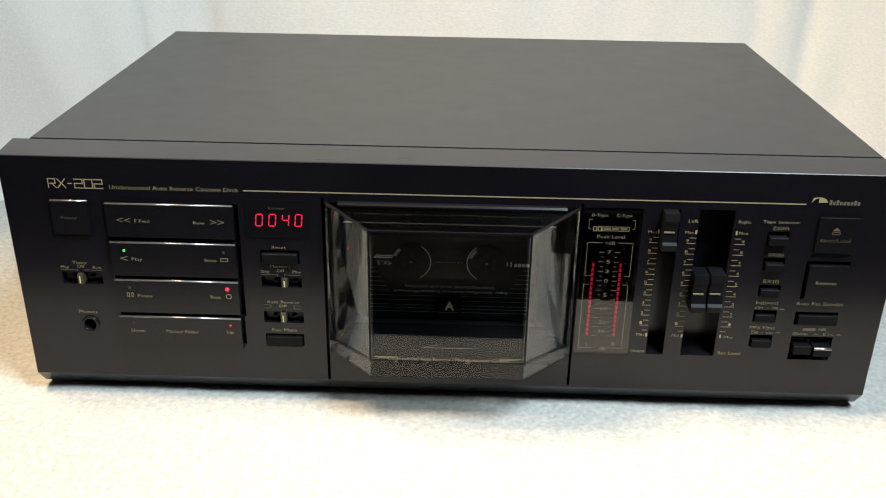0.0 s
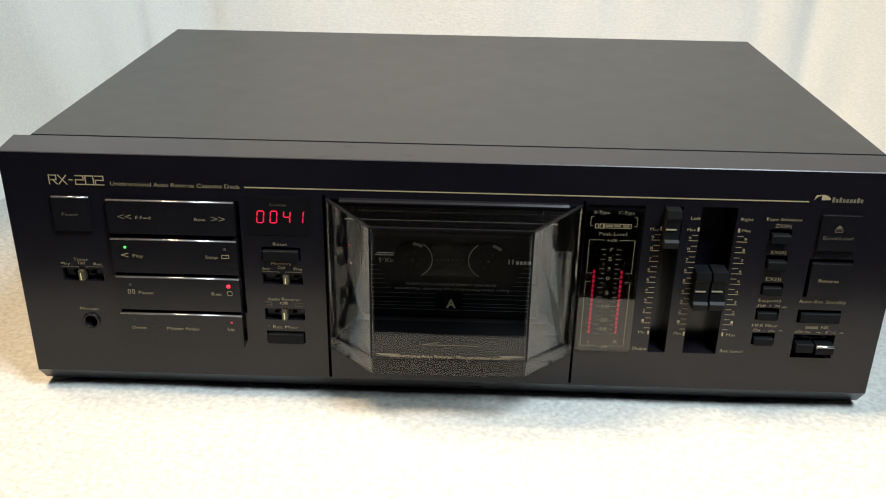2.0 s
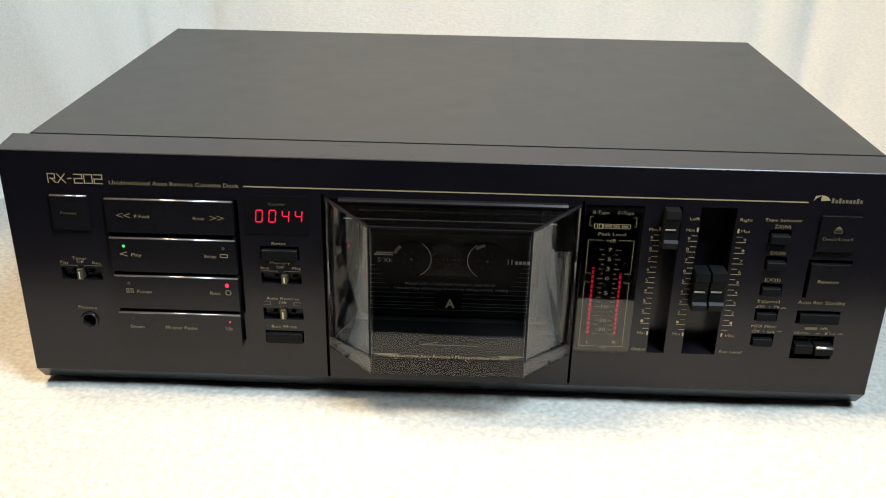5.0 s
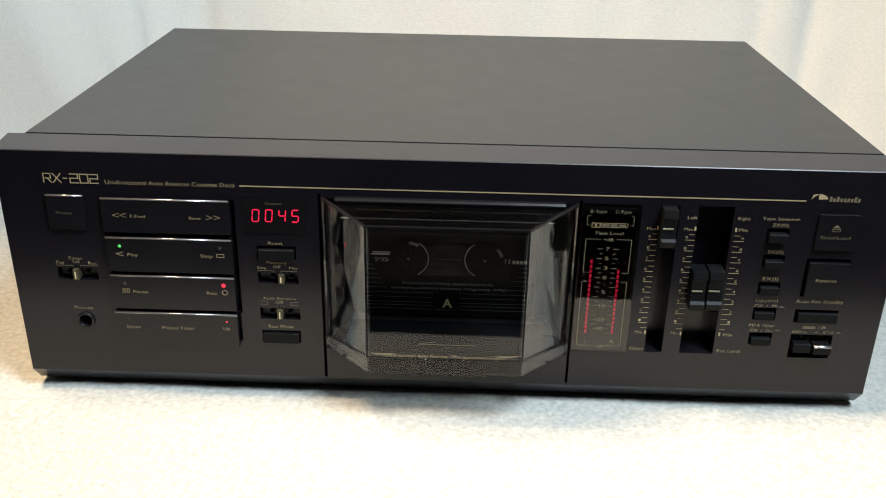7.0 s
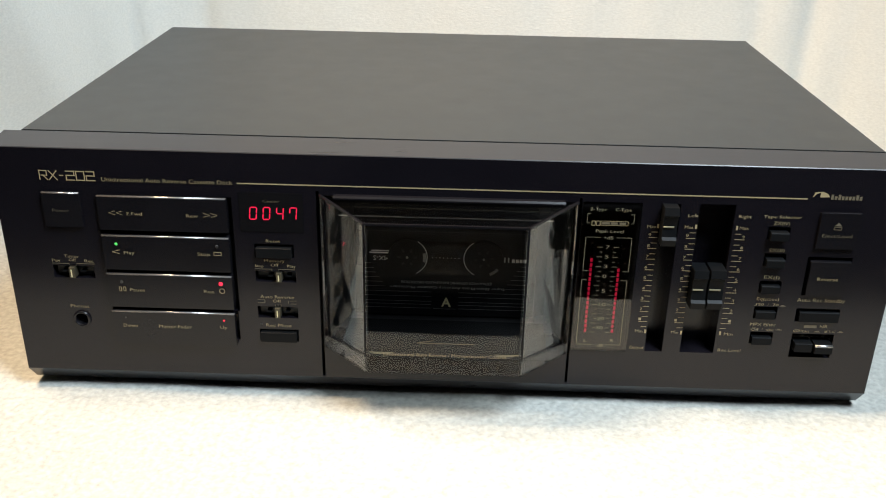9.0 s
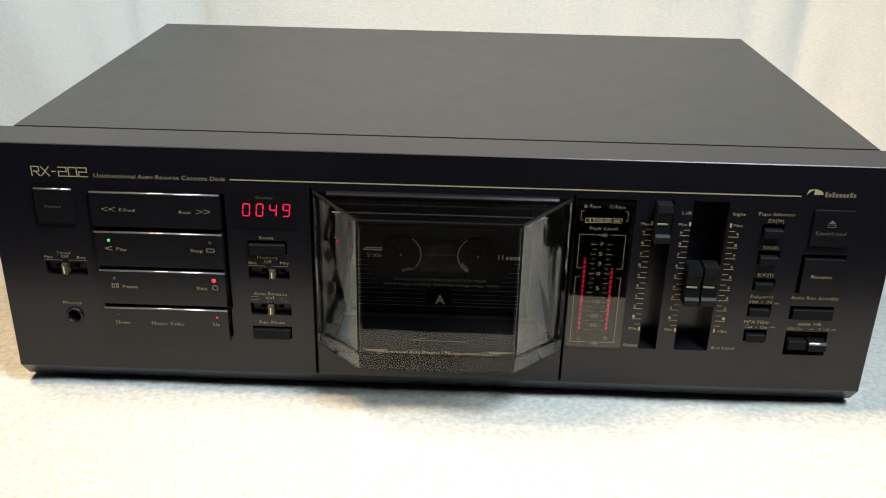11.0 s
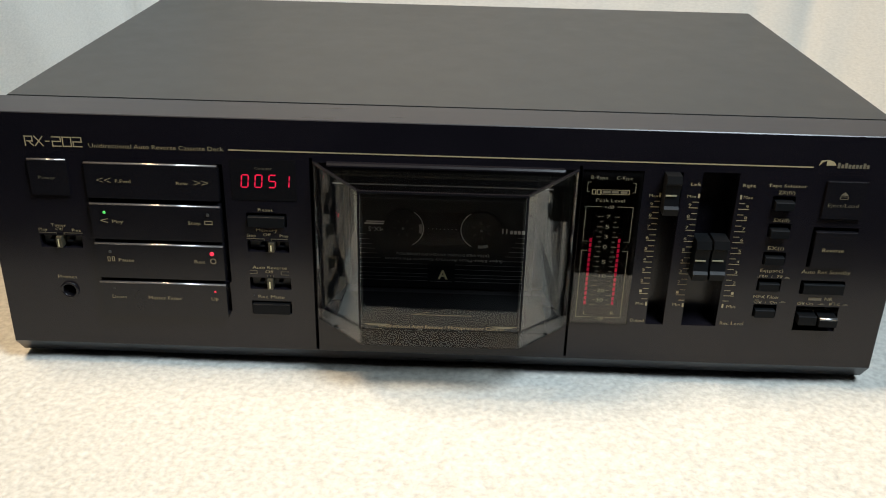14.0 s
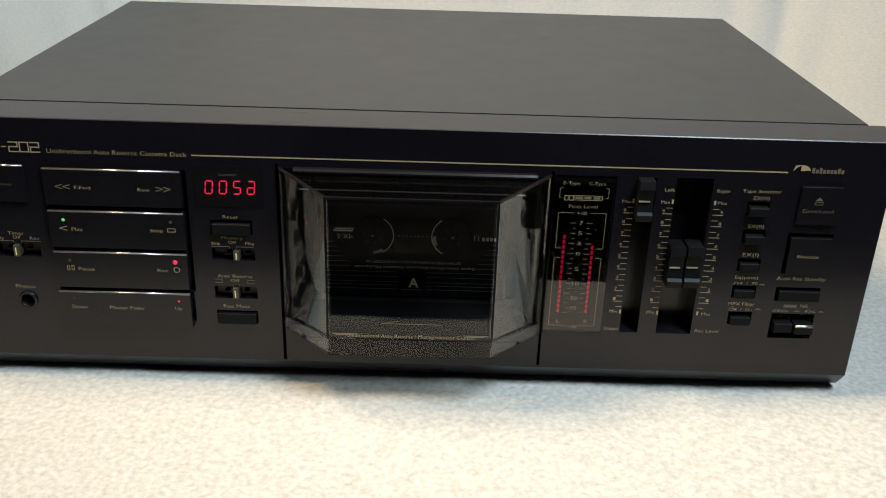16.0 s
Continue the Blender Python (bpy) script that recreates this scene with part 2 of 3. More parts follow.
def panel_with_openings(openings):
    """The front plate with real openings: x0, x1, z0, z1, depth (0: right through)."""
    bm = bmesh.new()
    xs = sorted({-W, W, *(o[0] for o in openings), *(o[1] for o in openings)})
    zs = sorted({0.0150, 0.1409, *(o[2] for o in openings), *(o[3] for o in openings)})
    inside = lambda x, z: any(o[0] < x < o[1] and o[2] < z < o[3] for o in openings)
    for i in range(len(xs) - 1):
        for j in range(len(zs) - 1):
            if not inside((xs[i] + xs[i + 1]) / 2, (zs[j] + zs[j + 1]) / 2):
                flat(bm, xs[i], xs[i + 1], zs[j], zs[j + 1], 0.0)
    bmesh.ops.remove_doubles(bm, verts=bm.verts, dist=1e-6)
    for x0, x1, z0, z1, d in openings:
        e = d or 0.020
        a = [bm.verts.new(p) for p in ((x0, 0, z0), (x1, 0, z0), (x1, 0, z1), (x0, 0, z1))]
        b = [bm.verts.new((v.co.x, e, v.co.z)) for v in a]
        for i in range(4):
            bm.faces.new((a[i], a[(i + 1) % 4], b[(i + 1) % 4], b[i]))
        if d:
            bm.faces.new(b)
    for sx in (-W, W):
        bm.faces.new([bm.verts.new((sx, y, z)) for y, z in ((0, 0.0150), (0, 0.1409), (0.0203, 0.1427), (0.0203, 0.0056), (0.0076, 0.0056))])
    for (y0, z0), (y1, z1) in (((0.0076, 0.0056), (0.0203, 0.0056)),):
        bm.faces.new([bm.verts.new(p) for p in ((-W, y0, z0), (W, y0, z0), (W, y1, z1), (-W, y1, z1))])
    bmesh.ops.remove_doubles(bm, verts=bm.verts, dist=1e-6)
    return part("front_panel", bm, PANEL, deck, "glossy black front panel with gold print")


KEY_ROWS = ((0.0990, 0.1175), (0.0771, 0.0963), (0.0557, 0.0750), (0.0341, 0.0536))
SWITCHES = ((-0.2026, -0.1813, 0.0705, 0.0776, -0.1924), (-0.0978, -0.0768, 0.0715, 0.0777, -0.0855), (-0.0979, -0.0767, 0.0504, 0.0572, -0.0872))
SMALL = ((0.1593, 0.1702, 0.1034, 0.1101, 0.0055), (0.1596, 0.1705, 0.0886, 0.0957, 0.0050), (0.1596, 0.1708, 0.0736, 0.0803, 0.0035),
         (0.1592, 0.1712, 0.0586, 0.0656, 0.0022), (0.1594, 0.1713, 0.0437, 0.0508, 0.0032))
openings = [(BAYX0, BAYX1, BAYZ0, BAYZ1, 0), (-0.1747, -0.1072, 0.0537, 0.1177, 0.0060), (-0.1102, -0.1081, 0.0368, 0.0538, 0.0060),
            (-0.0651, -0.0635, 0.0158, 0.1224, 0.0120), (0.0651, 0.0665, 0.0163, 0.1226, 0.0120), (0.0668, 0.0962, 0.0368, 0.1208, 0.0022),
            (0.1057, 0.1149, 0.0371, 0.1208, 0.0140), (0.1242, 0.1418, 0.0371, 0.1211, 0.0140),
            (-0.0974, -0.0773, 0.0854, 0.0929, 0.0060), (-0.0976, -0.0770, 0.0364, 0.0436, 0.0060), (0.1808, 0.2031, 0.0575, 0.0652, 0.0070),
            (0.1812, 0.2028, 0.0363, 0.0504, 0.0090), (0.1815, 0.2036, 0.0728, 0.0944, 0.0060), (-0.1945, -0.1885, 0.0436, 0.0498, 0.0000)]
openings += [(a, b, c, d, 0.006) for a, b, c, d, k in SWITCHES] + [(a, b, c, d, 0.007) for a, b, c, d, k in SMALL]
front_panel = panel_with_openings(openings)
slab("bottom_bevel", [(-W, 0, 0.0150), (W, 0, 0.0150), (W, 0.0076, 0.0056), (-W, 0.0076, 0.0056)], 0.0006, TRIM, deck, "bevelled lower edge catching the towel's light")
outline("top_trim", [(0.0, 0.1409), (0.0003, 0.1413), (0.0199, 0.1432), (0.0203, 0.1431), (0.0205, 0.1427), (0.0204, 0.1390), (0.0004, 0.1390)], -W, W, TRIM, deck, "brushed grey-black upper edge of the front")
# the sheet-metal hood in one bent piece, the bottom and the back
HX0, HX1, HT = -0.2183, 0.2193, 0.0012
bm = bmesh.new()
bend = [(HX0, 0.008), (HX0, 0.1422), (HX0 + 0.0008, 0.1430), (HX1 - 0.0008, 0.1430), (HX1, 0.1422), (HX1, 0.008),
        (HX1 - HT, 0.008), (HX1 - HT, 0.1418), (HX0 + HT, 0.1418), (HX0 + HT, 0.008)]
ends = [[bm.verts.new((x, yy, z)) for x, z in bend] for yy in (0.0226, 0.2853)]
for i in range(10):
    bm.faces.new((ends[0][i], ends[0][(i + 1) % 10], ends[1][(i + 1) % 10], ends[1][i]))
for e in ends:
    for q in ((0, 1, 8, 9), (1, 2, 3, 4, 7, 8), (4, 5, 6, 7)):
        bm.faces.new([e[k] for k in q])
part("hood", bm, METAL, deck, "satin grey-black sheet metal hood")
box("bottom_plate", HX0 + 0.002, HX1 - 0.002, 0.0209, 0.2839, 0.006, 0.0078, METAL, deck)
box("rear_plate", HX0 + 0.002, HX1 - 0.002, 0.2819, 0.2834, 0.008, 0.1414, METAL, deck)
for fx in (-0.17, 0.17):
    for fy in (0.05, 0.24):
        bm = bmesh.new()
        bmesh.ops.create_cone(bm, cap_ends=True, segments=24, radius1=0.014, radius2=0.016, depth=0.008, matrix=Matrix.Translation((fx, fy, 0.002)))
        part("foot", bm, DARK, deck)

# gold line and the maker's mark as plain shapes
bm = bmesh.new()
flat(bm, -0.10370, 0.17555, 0.12502, 0.12566, -0.0002)
part("gold_line", bm, GOLD, front_panel)
bm = bmesh.new()
poly(bm, [(0.1778, 0.1261), (0.1786, 0.1289), (0.1819, 0.1292), (0.1794, 0.1279)], -0.0002)
poly(bm, [(0.1814, 0.1263)] + [(0.1814 + 0.0046 * math.sin(a), 0.1263 + 0.0029 * math.cos(a)) for a in (0, 0.3, 0.6, 0.9, 1.2, 1.5)], -0.0002)
part("maker_mark", bm, GOLD, front_panel)
bm = bmesh.new()
for i, tall in enumerate((1, 0, 1, 0, 0, 0, 0, 1, 0)):  # the maker's name as plain bars
    flat(bm, 0.1867 + i * 0.00172, 0.1867 + i * 0.00172 + 0.0013, 0.12525, 0.12525 + (0.0027 if tall else 0.0019), -0.0002)
part("maker_name", bm, DIM, front_panel)
bm = bmesh.new()
flat(bm, 0.18625, 0.19285, 0.05401, 0.05564, -0.0002)
part("name_bar", bm, DIM, front_panel)


# ---------------------------------------------------------------- buttons, bars, switches
def button(name, x0, x1, z0, z1, out, material=KEY, label="", deep=0.005, lean=0.0, edge=0.0006, parent=deck):
    """A push button that stands out of the panel, its upper edge rounded; lean: how far its foot falls back."""
    prof = [(deep, z0), (-out + lean, z0), (-out, z1 - edge)]
    prof += [(-out + edge * (1 - math.cos(a)), z1 - edge * (1 - math.sin(a))) for a in (0.4, 0.8, 1.2)]
    prof += [(-out + edge, z1), (deep, z1)]
    b = outline(name, prof, x0, x1, material, parent, label)
    if edge > 0.00062:  # added metal strip that stands in for the lamps' glint on the edge
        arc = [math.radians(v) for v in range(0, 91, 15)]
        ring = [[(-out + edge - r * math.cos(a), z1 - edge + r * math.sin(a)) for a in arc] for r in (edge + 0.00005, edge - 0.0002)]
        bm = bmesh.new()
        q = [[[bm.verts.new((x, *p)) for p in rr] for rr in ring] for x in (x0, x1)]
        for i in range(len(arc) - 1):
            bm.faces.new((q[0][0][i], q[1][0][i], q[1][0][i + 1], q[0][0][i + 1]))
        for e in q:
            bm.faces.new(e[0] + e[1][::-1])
        part("bright_edge", bm, GLINT, b, "bright strip standing in for the lamps' glint on the upper edge", smooth=True)
    return b


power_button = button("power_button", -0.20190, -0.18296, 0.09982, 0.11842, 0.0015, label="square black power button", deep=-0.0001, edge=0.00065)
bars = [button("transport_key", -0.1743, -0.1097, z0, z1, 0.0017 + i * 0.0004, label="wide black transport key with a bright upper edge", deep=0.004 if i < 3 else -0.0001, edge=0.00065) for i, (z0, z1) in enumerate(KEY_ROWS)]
eject_button = button("eject_button", 0.18355, 0.20288, 0.09960, 0.11880, 0.0015, label="square black eject button", deep=-0.0001, edge=0.0002)
reverse_button = button("reverse_button", 0.18313, 0.20305, 0.07312, 0.09230, 0.0015, label="square black reverse button", edge=0.0002)
reset_button = button("reset_button", -0.09641, -0.07830, 0.08596, 0.09131, 0.0020, KNOB)
mute_button = button("mute_button", -0.09678, -0.07782, 0.03686, 0.04240, 0.0020, KNOB)
standby_button = button("standby_button", 0.18255, 0.20283, 0.05787, 0.06333, 0.0012, KNOB)
for k, (x0, x1, z0, z1, out) in enumerate(SMALL):
    button("selector_button", x0 + 0.0010, x1 - 0.0010, z0 + 0.0002, z0 + 0.0044, out * 0.55, KNOB, "small grey-black push button in a slot")
button("reduction_button", 0.18261, 0.19160, 0.04100, 0.04588, 0.0030, KNOB)
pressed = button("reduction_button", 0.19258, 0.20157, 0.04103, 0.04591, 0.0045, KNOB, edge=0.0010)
# paler, rougher metal spreads this button's added highlight over its full width
pressed.children[0].data.materials[0] = GLINT_WIDE


def slide_switch(x0, x1, z0, z1, kx):
    sw = part("slide_switch", (lambda b: (box_in(b, x0 + 0.0008, x1 - 0.0008, 0.0035, 0.0055, z0 + 0.0008, z1 - 0.0008), b)[1])(bmesh.new()), DARK, deck, "small recessed slide switch")
    box("knob", kx - 0.0015, kx + 0.0015, -0.0020, 0.0036, z0 + 0.0007, z1 - 0.0004, STEEL, sw, 0.0004, "worn metallic knob")
    bm = bmesh.new()
    flat(bm, kx - 0.0003, kx + 0.0003, z0 + 0.0016, z1 - 0.0013, -0.0024)
    part("knob_line", bm, PALE, sw)
    for sx in (-0.0048, 0.0048):
        box("ridge", kx + sx - 0.0012, kx + sx + 0.0012, 0.0005, 0.0036, (z0 + z1) / 2 - 0.0003, (z0 + z1) / 2 + 0.0003, KNOB, sw)


for s in SWITCHES:
    slide_switch(*s)

# headphone socket: a ring with a dark bore
bm = bmesh.new()
C = (-0.1915, 0.0467)
rings = [(0.0047, 0.0), (0.0047, -0.0008), (0.0043, -0.0013), (0.0036, -0.0012), (0.0032, -0.0006), (0.0032, 0.0120), (0.0, 0.0120)]
rows = [[bm.verts.new((C[0] + r * math.cos(a * math.tau / 32), y, C[1] + r * math.sin(a * math.tau / 32))) for a in range(32)] for r, y in rings]
for p, q in zip(rows, rows[1:]):
    for a in range(32):
        bm.faces.new((p[a], p[(a + 1) % 32], q[(a + 1) % 32], q[a]))
bmesh.ops.remove_doubles(bm, verts=bm.verts, dist=1e-6)
part("headphone_socket", bm, KEY, deck, "round black headphone socket", smooth=True)


# faders
def fader(x0, x1, z0, z1):
    """A fader knob: two raised ends, a hollow between, a pale line across."""
    h = z1 - z0
    prof = [(0.004, z0), (-0.0062, z0), (-0.0074, z0 + 0.18 * h), (-0.0060, z0 + 0.24 * h), (-0.0052, z0 + 0.5 * h), (-0.0060, z0 + 0.76 * h), (-0.0074, z0 + 0.82 * h), (-0.0062, z1), (0.004, z1)]
    k = outline("fader_knob", prof, x0, x1, KNOB, deck, "grey-black fader knob with a pale line")
    box("pointer", x0 + 0.0004, x1 - 0.0016, -0.0060, -0.0045, z0 + 0.5 * h - 0.0003, z0 + 0.5 * h + 0.0003, CREAM, k)
    box("stem", (x0 + x1) / 2 - 0.0012, (x0 + x1) / 2 + 0.0012, 0.004, 0.0135, z0 + 0.4 * h, z0 + 0.6 * h, DARK, k)


fader(0.1059, 0.1130, 0.1006, 0.1209)
fader(0.1245, 0.1317, 0.0661, 0.0876)
fader(0.1328, 0.1403, 0.0663, 0.0879)


def scale_marks(xa, xb, za, zb, side):
    """Ten long strokes with figures and ten short ones between."""
    bm = bmesh.new()
    st = (za - zb) / 8
    for i in range(10):
        z = za - i * st
        if i < 9:
            flat(bm, xa, xb, z - 0.00014, z + 0.00014, -0.0002)
        zs = z + st * 0.5
        a, b = (xb - 0.003, xb) if side < 0 else (xa, xa + 0.003)
        flat(bm, a, b, zs - 0.00012, zs + 0.00012, -0.0002)
    bx = xb - 0.0008 if side < 0 else xa
    for z in (za + st * 1.05, zb - st * 0.98):
        flat(bm, bx, bx + 0.0009, z - 0.0011, z + 0.0011, -0.0002)
    part("scale_marks", bm, GOLD, front_panel)["kind"] = "stuff"
    for i in range(9):
        z = za - i * st + 0.0007
        x = xa - 0.0002 if side < 0 else xb - 0.0016
        lettering(str(9 - i), x, x + 0.0013, z, 0.0018, front_panel)


scale_marks(0.1008, 0.1052, 0.1026, 0.0549, -1)
scale_marks(0.1194, 0.1239, 0.1027, 0.0548, -1)
scale_marks(0.1433, 0.1486, 0.1027, 0.0551, 1)

# brackets over the slide switches
bm = bmesh.new()
for x0, x1, z in ((-0.2026, -0.1938, 0.0788), (-0.1899, -0.1805, 0.0789), (-0.0979, -0.0891, 0.0789), (-0.0856, -0.0772, 0.0789)):
    flat(bm, x0, x1, z - 0.00015, z + 0.00015, -0.0002)
for x in (-0.1938, -0.1899, -0.0891, -0.0856, -0.0885, -0.0855):
    z = 0.0789 if x < -0.15 else (0.0789 if x in (-0.0891, -0.0856) else 0.0584)
    flat(bm, x - 0.00012, x + 0.00012, z - 0.0011, z + 0.0002, -0.0002)
flat(bm, -0.0870 - 0.00012, -0.0870 + 0.00012, 0.0575, 0.0589, -0.0002)
for x0, x1, zt in ((-0.0975, -0.0938, 0.0611), (-0.0815, -0.0775, 0.0608)):  # two small return arrows
    flat(bm, x0, x1, zt - 0.00015, zt + 0.00015, -0.0002)
    flat(bm, x0, x1, zt - 0.00195, zt - 0.00165, -0.0002)
    flat(bm, (x1 if x0 < -0.09 else x0) - 0.00015, (x1 if x0 < -0.09 else x0) + 0.00015, zt - 0.0018, zt, -0.0002)
# small position signs beside the selector words and lines under them
for x, z in ((0.1601, 0.0661), (0.1602, 0.0522), (0.1826, 0.0516), (0.1990, 0.0517)):
    for a, b, c, d in ((x - 0.0006, x - 0.0003, z, z + 0.0014), (x + 0.0009, x + 0.0012, z, z + 0.0014), (x - 0.0006, x + 0.0012, z + 0.0012, z + 0.0015), (x - 0.0014, x - 0.0005, z, z + 0.0003), (x + 0.0011, x + 0.0020, z, z + 0.0003)):
        flat(bm, a, b, c, d, -0.0002)
for x, z in ((0.1734, 0.0661), (0.1736, 0.0522), (0.1935, 0.0517), (0.2054, 0.0518)):
    flat(bm, x - 0.0016, x + 0.0016, z - 0.0001, z + 0.0002, -0.0002)
    flat(bm, x - 0.0008, x + 0.0008, z + 0.0002, z + 0.0007, -0.0002)
part("printed_marks", bm, DIM, front_panel)["kind"] = "stuff"

# signs and lamps on the bars
bm = bmesh.new()
for x, k in ((-0.1684, 1), (-0.1647, 1), (-0.1212, -1), (-0.1174, -1)):
    for s in (1, -1):
        xt = x if k > 0 else x + 0.0034
        stroke(bm, xt, 0.1090, xt + k * 0.0033, 0.1090 + s * 0.0011, 0.0002, -0.0031)
part("winding_sign", bm, GOLD, bars[0])["kind"] = "stuff"
bm = bmesh.new()
for s in (1, -1):
    stroke(bm, -0.1693, 0.0876, -0.1655, 0.0876 + s * 0.0011, 0.0003, -0.0031)
part("play_sign", bm, GOLD, bars[1])


def frame_sign(cx, cz, w, h, parent, y=-0.0031, t=0.0003, ink=GOLD, name="sign"):
    bm = bmesh.new()
    flat(bm, cx - w, cx + w, cz + h - t, cz + h, y), flat(bm, cx - w, cx + w, cz - h, cz - h + t, y)
    flat(bm, cx - w, cx - w + t, cz - h, cz + h, y), flat(bm, cx + w - t, cx + w, cz - h, cz + h, y)
    return part(name, bm, ink, parent)


frame_sign(-0.1156, 0.0880, 0.0020, 0.0010, bars[1], name="stop_sign")
frame_sign(-0.1677, 0.0665, 0.0007, 0.0013, bars[2], name="pause_sign")
frame_sign(-0.1655, 0.0666, 0.0007, 0.0013, bars[2], name="pause_sign")
bm = bmesh.new()
for a in range(20):
    a0, a1 = a * math.tau / 20, (a + 1) * math.tau / 20
    poly(bm, [(-0.1149 + r * math.cos(q), 0.0669 + r * math.sin(q)) for r, q in ((0.0015, a0), (0.0015, a1), (0.0012, a1), (0.0012, a0))], -0.0031)
part("record_sign", bm, GOLD, bars[2])
bm = bmesh.new()
poly(bm, [(0.1905, 0.1120), (0.1944, 0.1120), (0.1924, 0.1138)], -0.0017)
part("eject_sign", bm, DIM, eject_button)
frame_sign(0.1925, 0.1107, 0.0020, 0.0008, eject_button, -0.0017, 0.0003, DIM, "eject_sign")


def key_lamp(x, z, material, parent, r=0.0008, y=-0.0026, label=""):
    bm = bmesh.new()
    bmesh.ops.create_uvsphere(bm, u_segments=14, v_segments=8, radius=r, matrix=Matrix.Translation((x, y, z)) @ Matrix.Diagonal((1, 0.5, 1, 1)))
    part("indicator_lamp", bm, material, parent, label, smooth=True)


key_lamp(-0.1671, 0.0917, LED_GREEN, bars[1], label="lit green lamp")
key_lamp(-0.1158, 0.0920, LED_OFF, bars[1])
key_lamp(-0.1669, 0.0704, LED_OFF, bars[2])
key_lamp(-0.1155, 0.0707, LED_RED, bars[2], 0.0011, label="lit red lamp")
key_lamp(-0.1154, 0.0494, LED_RED, bars[3], label="lit red lamp")
key_lamp(-0.1671, 0.0497, LED_OFF, bars[3])
key_lamp(-0.0962, 0.0466, LED_OFF, front_panel, 0.0005, -0.0001)

# ---------------------------------------------------------------- counter
counter = box("counter_display", -0.1035, -0.0716, -0.0003, 0.0, 0.0997, 0.1209, BLACKGLASS, deck, label="dark counter window with red figures")
LIT = {"0": "abcdef", "1": "bc", "2": "abged", "3": "abgcd", "4": "fgbc", "5": "afgcd", "6": "afgedc", "7": "abcf", "8": "abcdefg", "9": "abcfgd", "+": "abcdeg"}
DX, DZ, DW, DH = (-0.0967, -0.0900, -0.0833, -0.0767), 0.1097, 0.0033, 0.0064
ON, OFF = -0.0004, 0.0012


def segment(col, s):
    """One bar of a figure; the figures lean a little."""
    cx, h, t, g = DX[col], DH / 2, 0.00029, 0.00015
    z0 = DZ + (cx - DX[0]) * 0.012
    w = DW / 2
    u = {"a": (-w, h, w, h), "g": (-w, 0, w, 0), "d": (-w, -h, w, -h), "f": (-w, 0, -w, h), "b": (w, 0, w, h), "e": (-w, -h, -w, 0), "c": (w, -h, w, 0)}[s]
    p, q = Vector(u[:2]), Vector(u[2:])
    d = (q - p).normalized()
    p, q, nn = p + d * (g + t), q - d * (g + t), Vector((-d.y, d.x)) * t
    ring = [p - d * t, p + nn, q + nn, q + d * t, q - nn, p - nn]
    bm = bmesh.new()
    lo = [bm.verts.new((v.x + v.y * 0.10, 0.0, v.y)) for v in ring]
    hi = [bm.verts.new((v.x + v.y * 0.10, 0.0004, v.y)) for v in ring]
    bm.faces.new(lo), bm.faces.new(hi[::-1])
    for i in range(6):
        bm.faces.new((lo[i], hi[i], hi[(i + 1) % 6], lo[(i + 1) % 6]))
    ob = part("figure_segment", bm, DIGIT, counter)
    ob.location = (cx, ON, z0)
    return ob


segments = {(c, s): segment(c, s) for c in range(4) for s in "abcdefg" if c > 1 or s != "g"}

# ---------------------------------------------------------------- level meter
LEDZ = [0.0482 + i * (0.0969 - 0.0482) / 18 for i in range(19)]
LEDX = (0.0737, 0.0878)


def meter_board():
    """The meter's black board with a slot for each light."""
    bm = bmesh.new()
    x0, x1, z0, z1 = 0.0669, 0.0961, 0.0369, 0.1207
    slots = [(x - 0.0006, x + 0.0006, z - 0.0010, z + 0.0010) for x in LEDX for z in LEDZ]
    xs = sorted({x0, x1, *(o[0] for o in slots), *(o[1] for o in slots)})
    zs = sorted({z0, z1, *(o[2] for o in slots), *(o[3] for o in slots)})
    for i in range(len(xs) - 1):
        for j in range(len(zs) - 1):
            mx, mz = (xs[i] + xs[i + 1]) / 2, (zs[j] + zs[j + 1]) / 2
            if not any(o[0] < mx < o[1] and o[2] < mz < o[3] for o in slots):
                flat(bm, xs[i], xs[i + 1], zs[j], zs[j + 1], 0.0008)
    bmesh.ops.remove_doubles(bm, verts=bm.verts, dist=1e-6)
    return part("level_meter", bm, DARK, deck, "peak level meter behind a clear window")


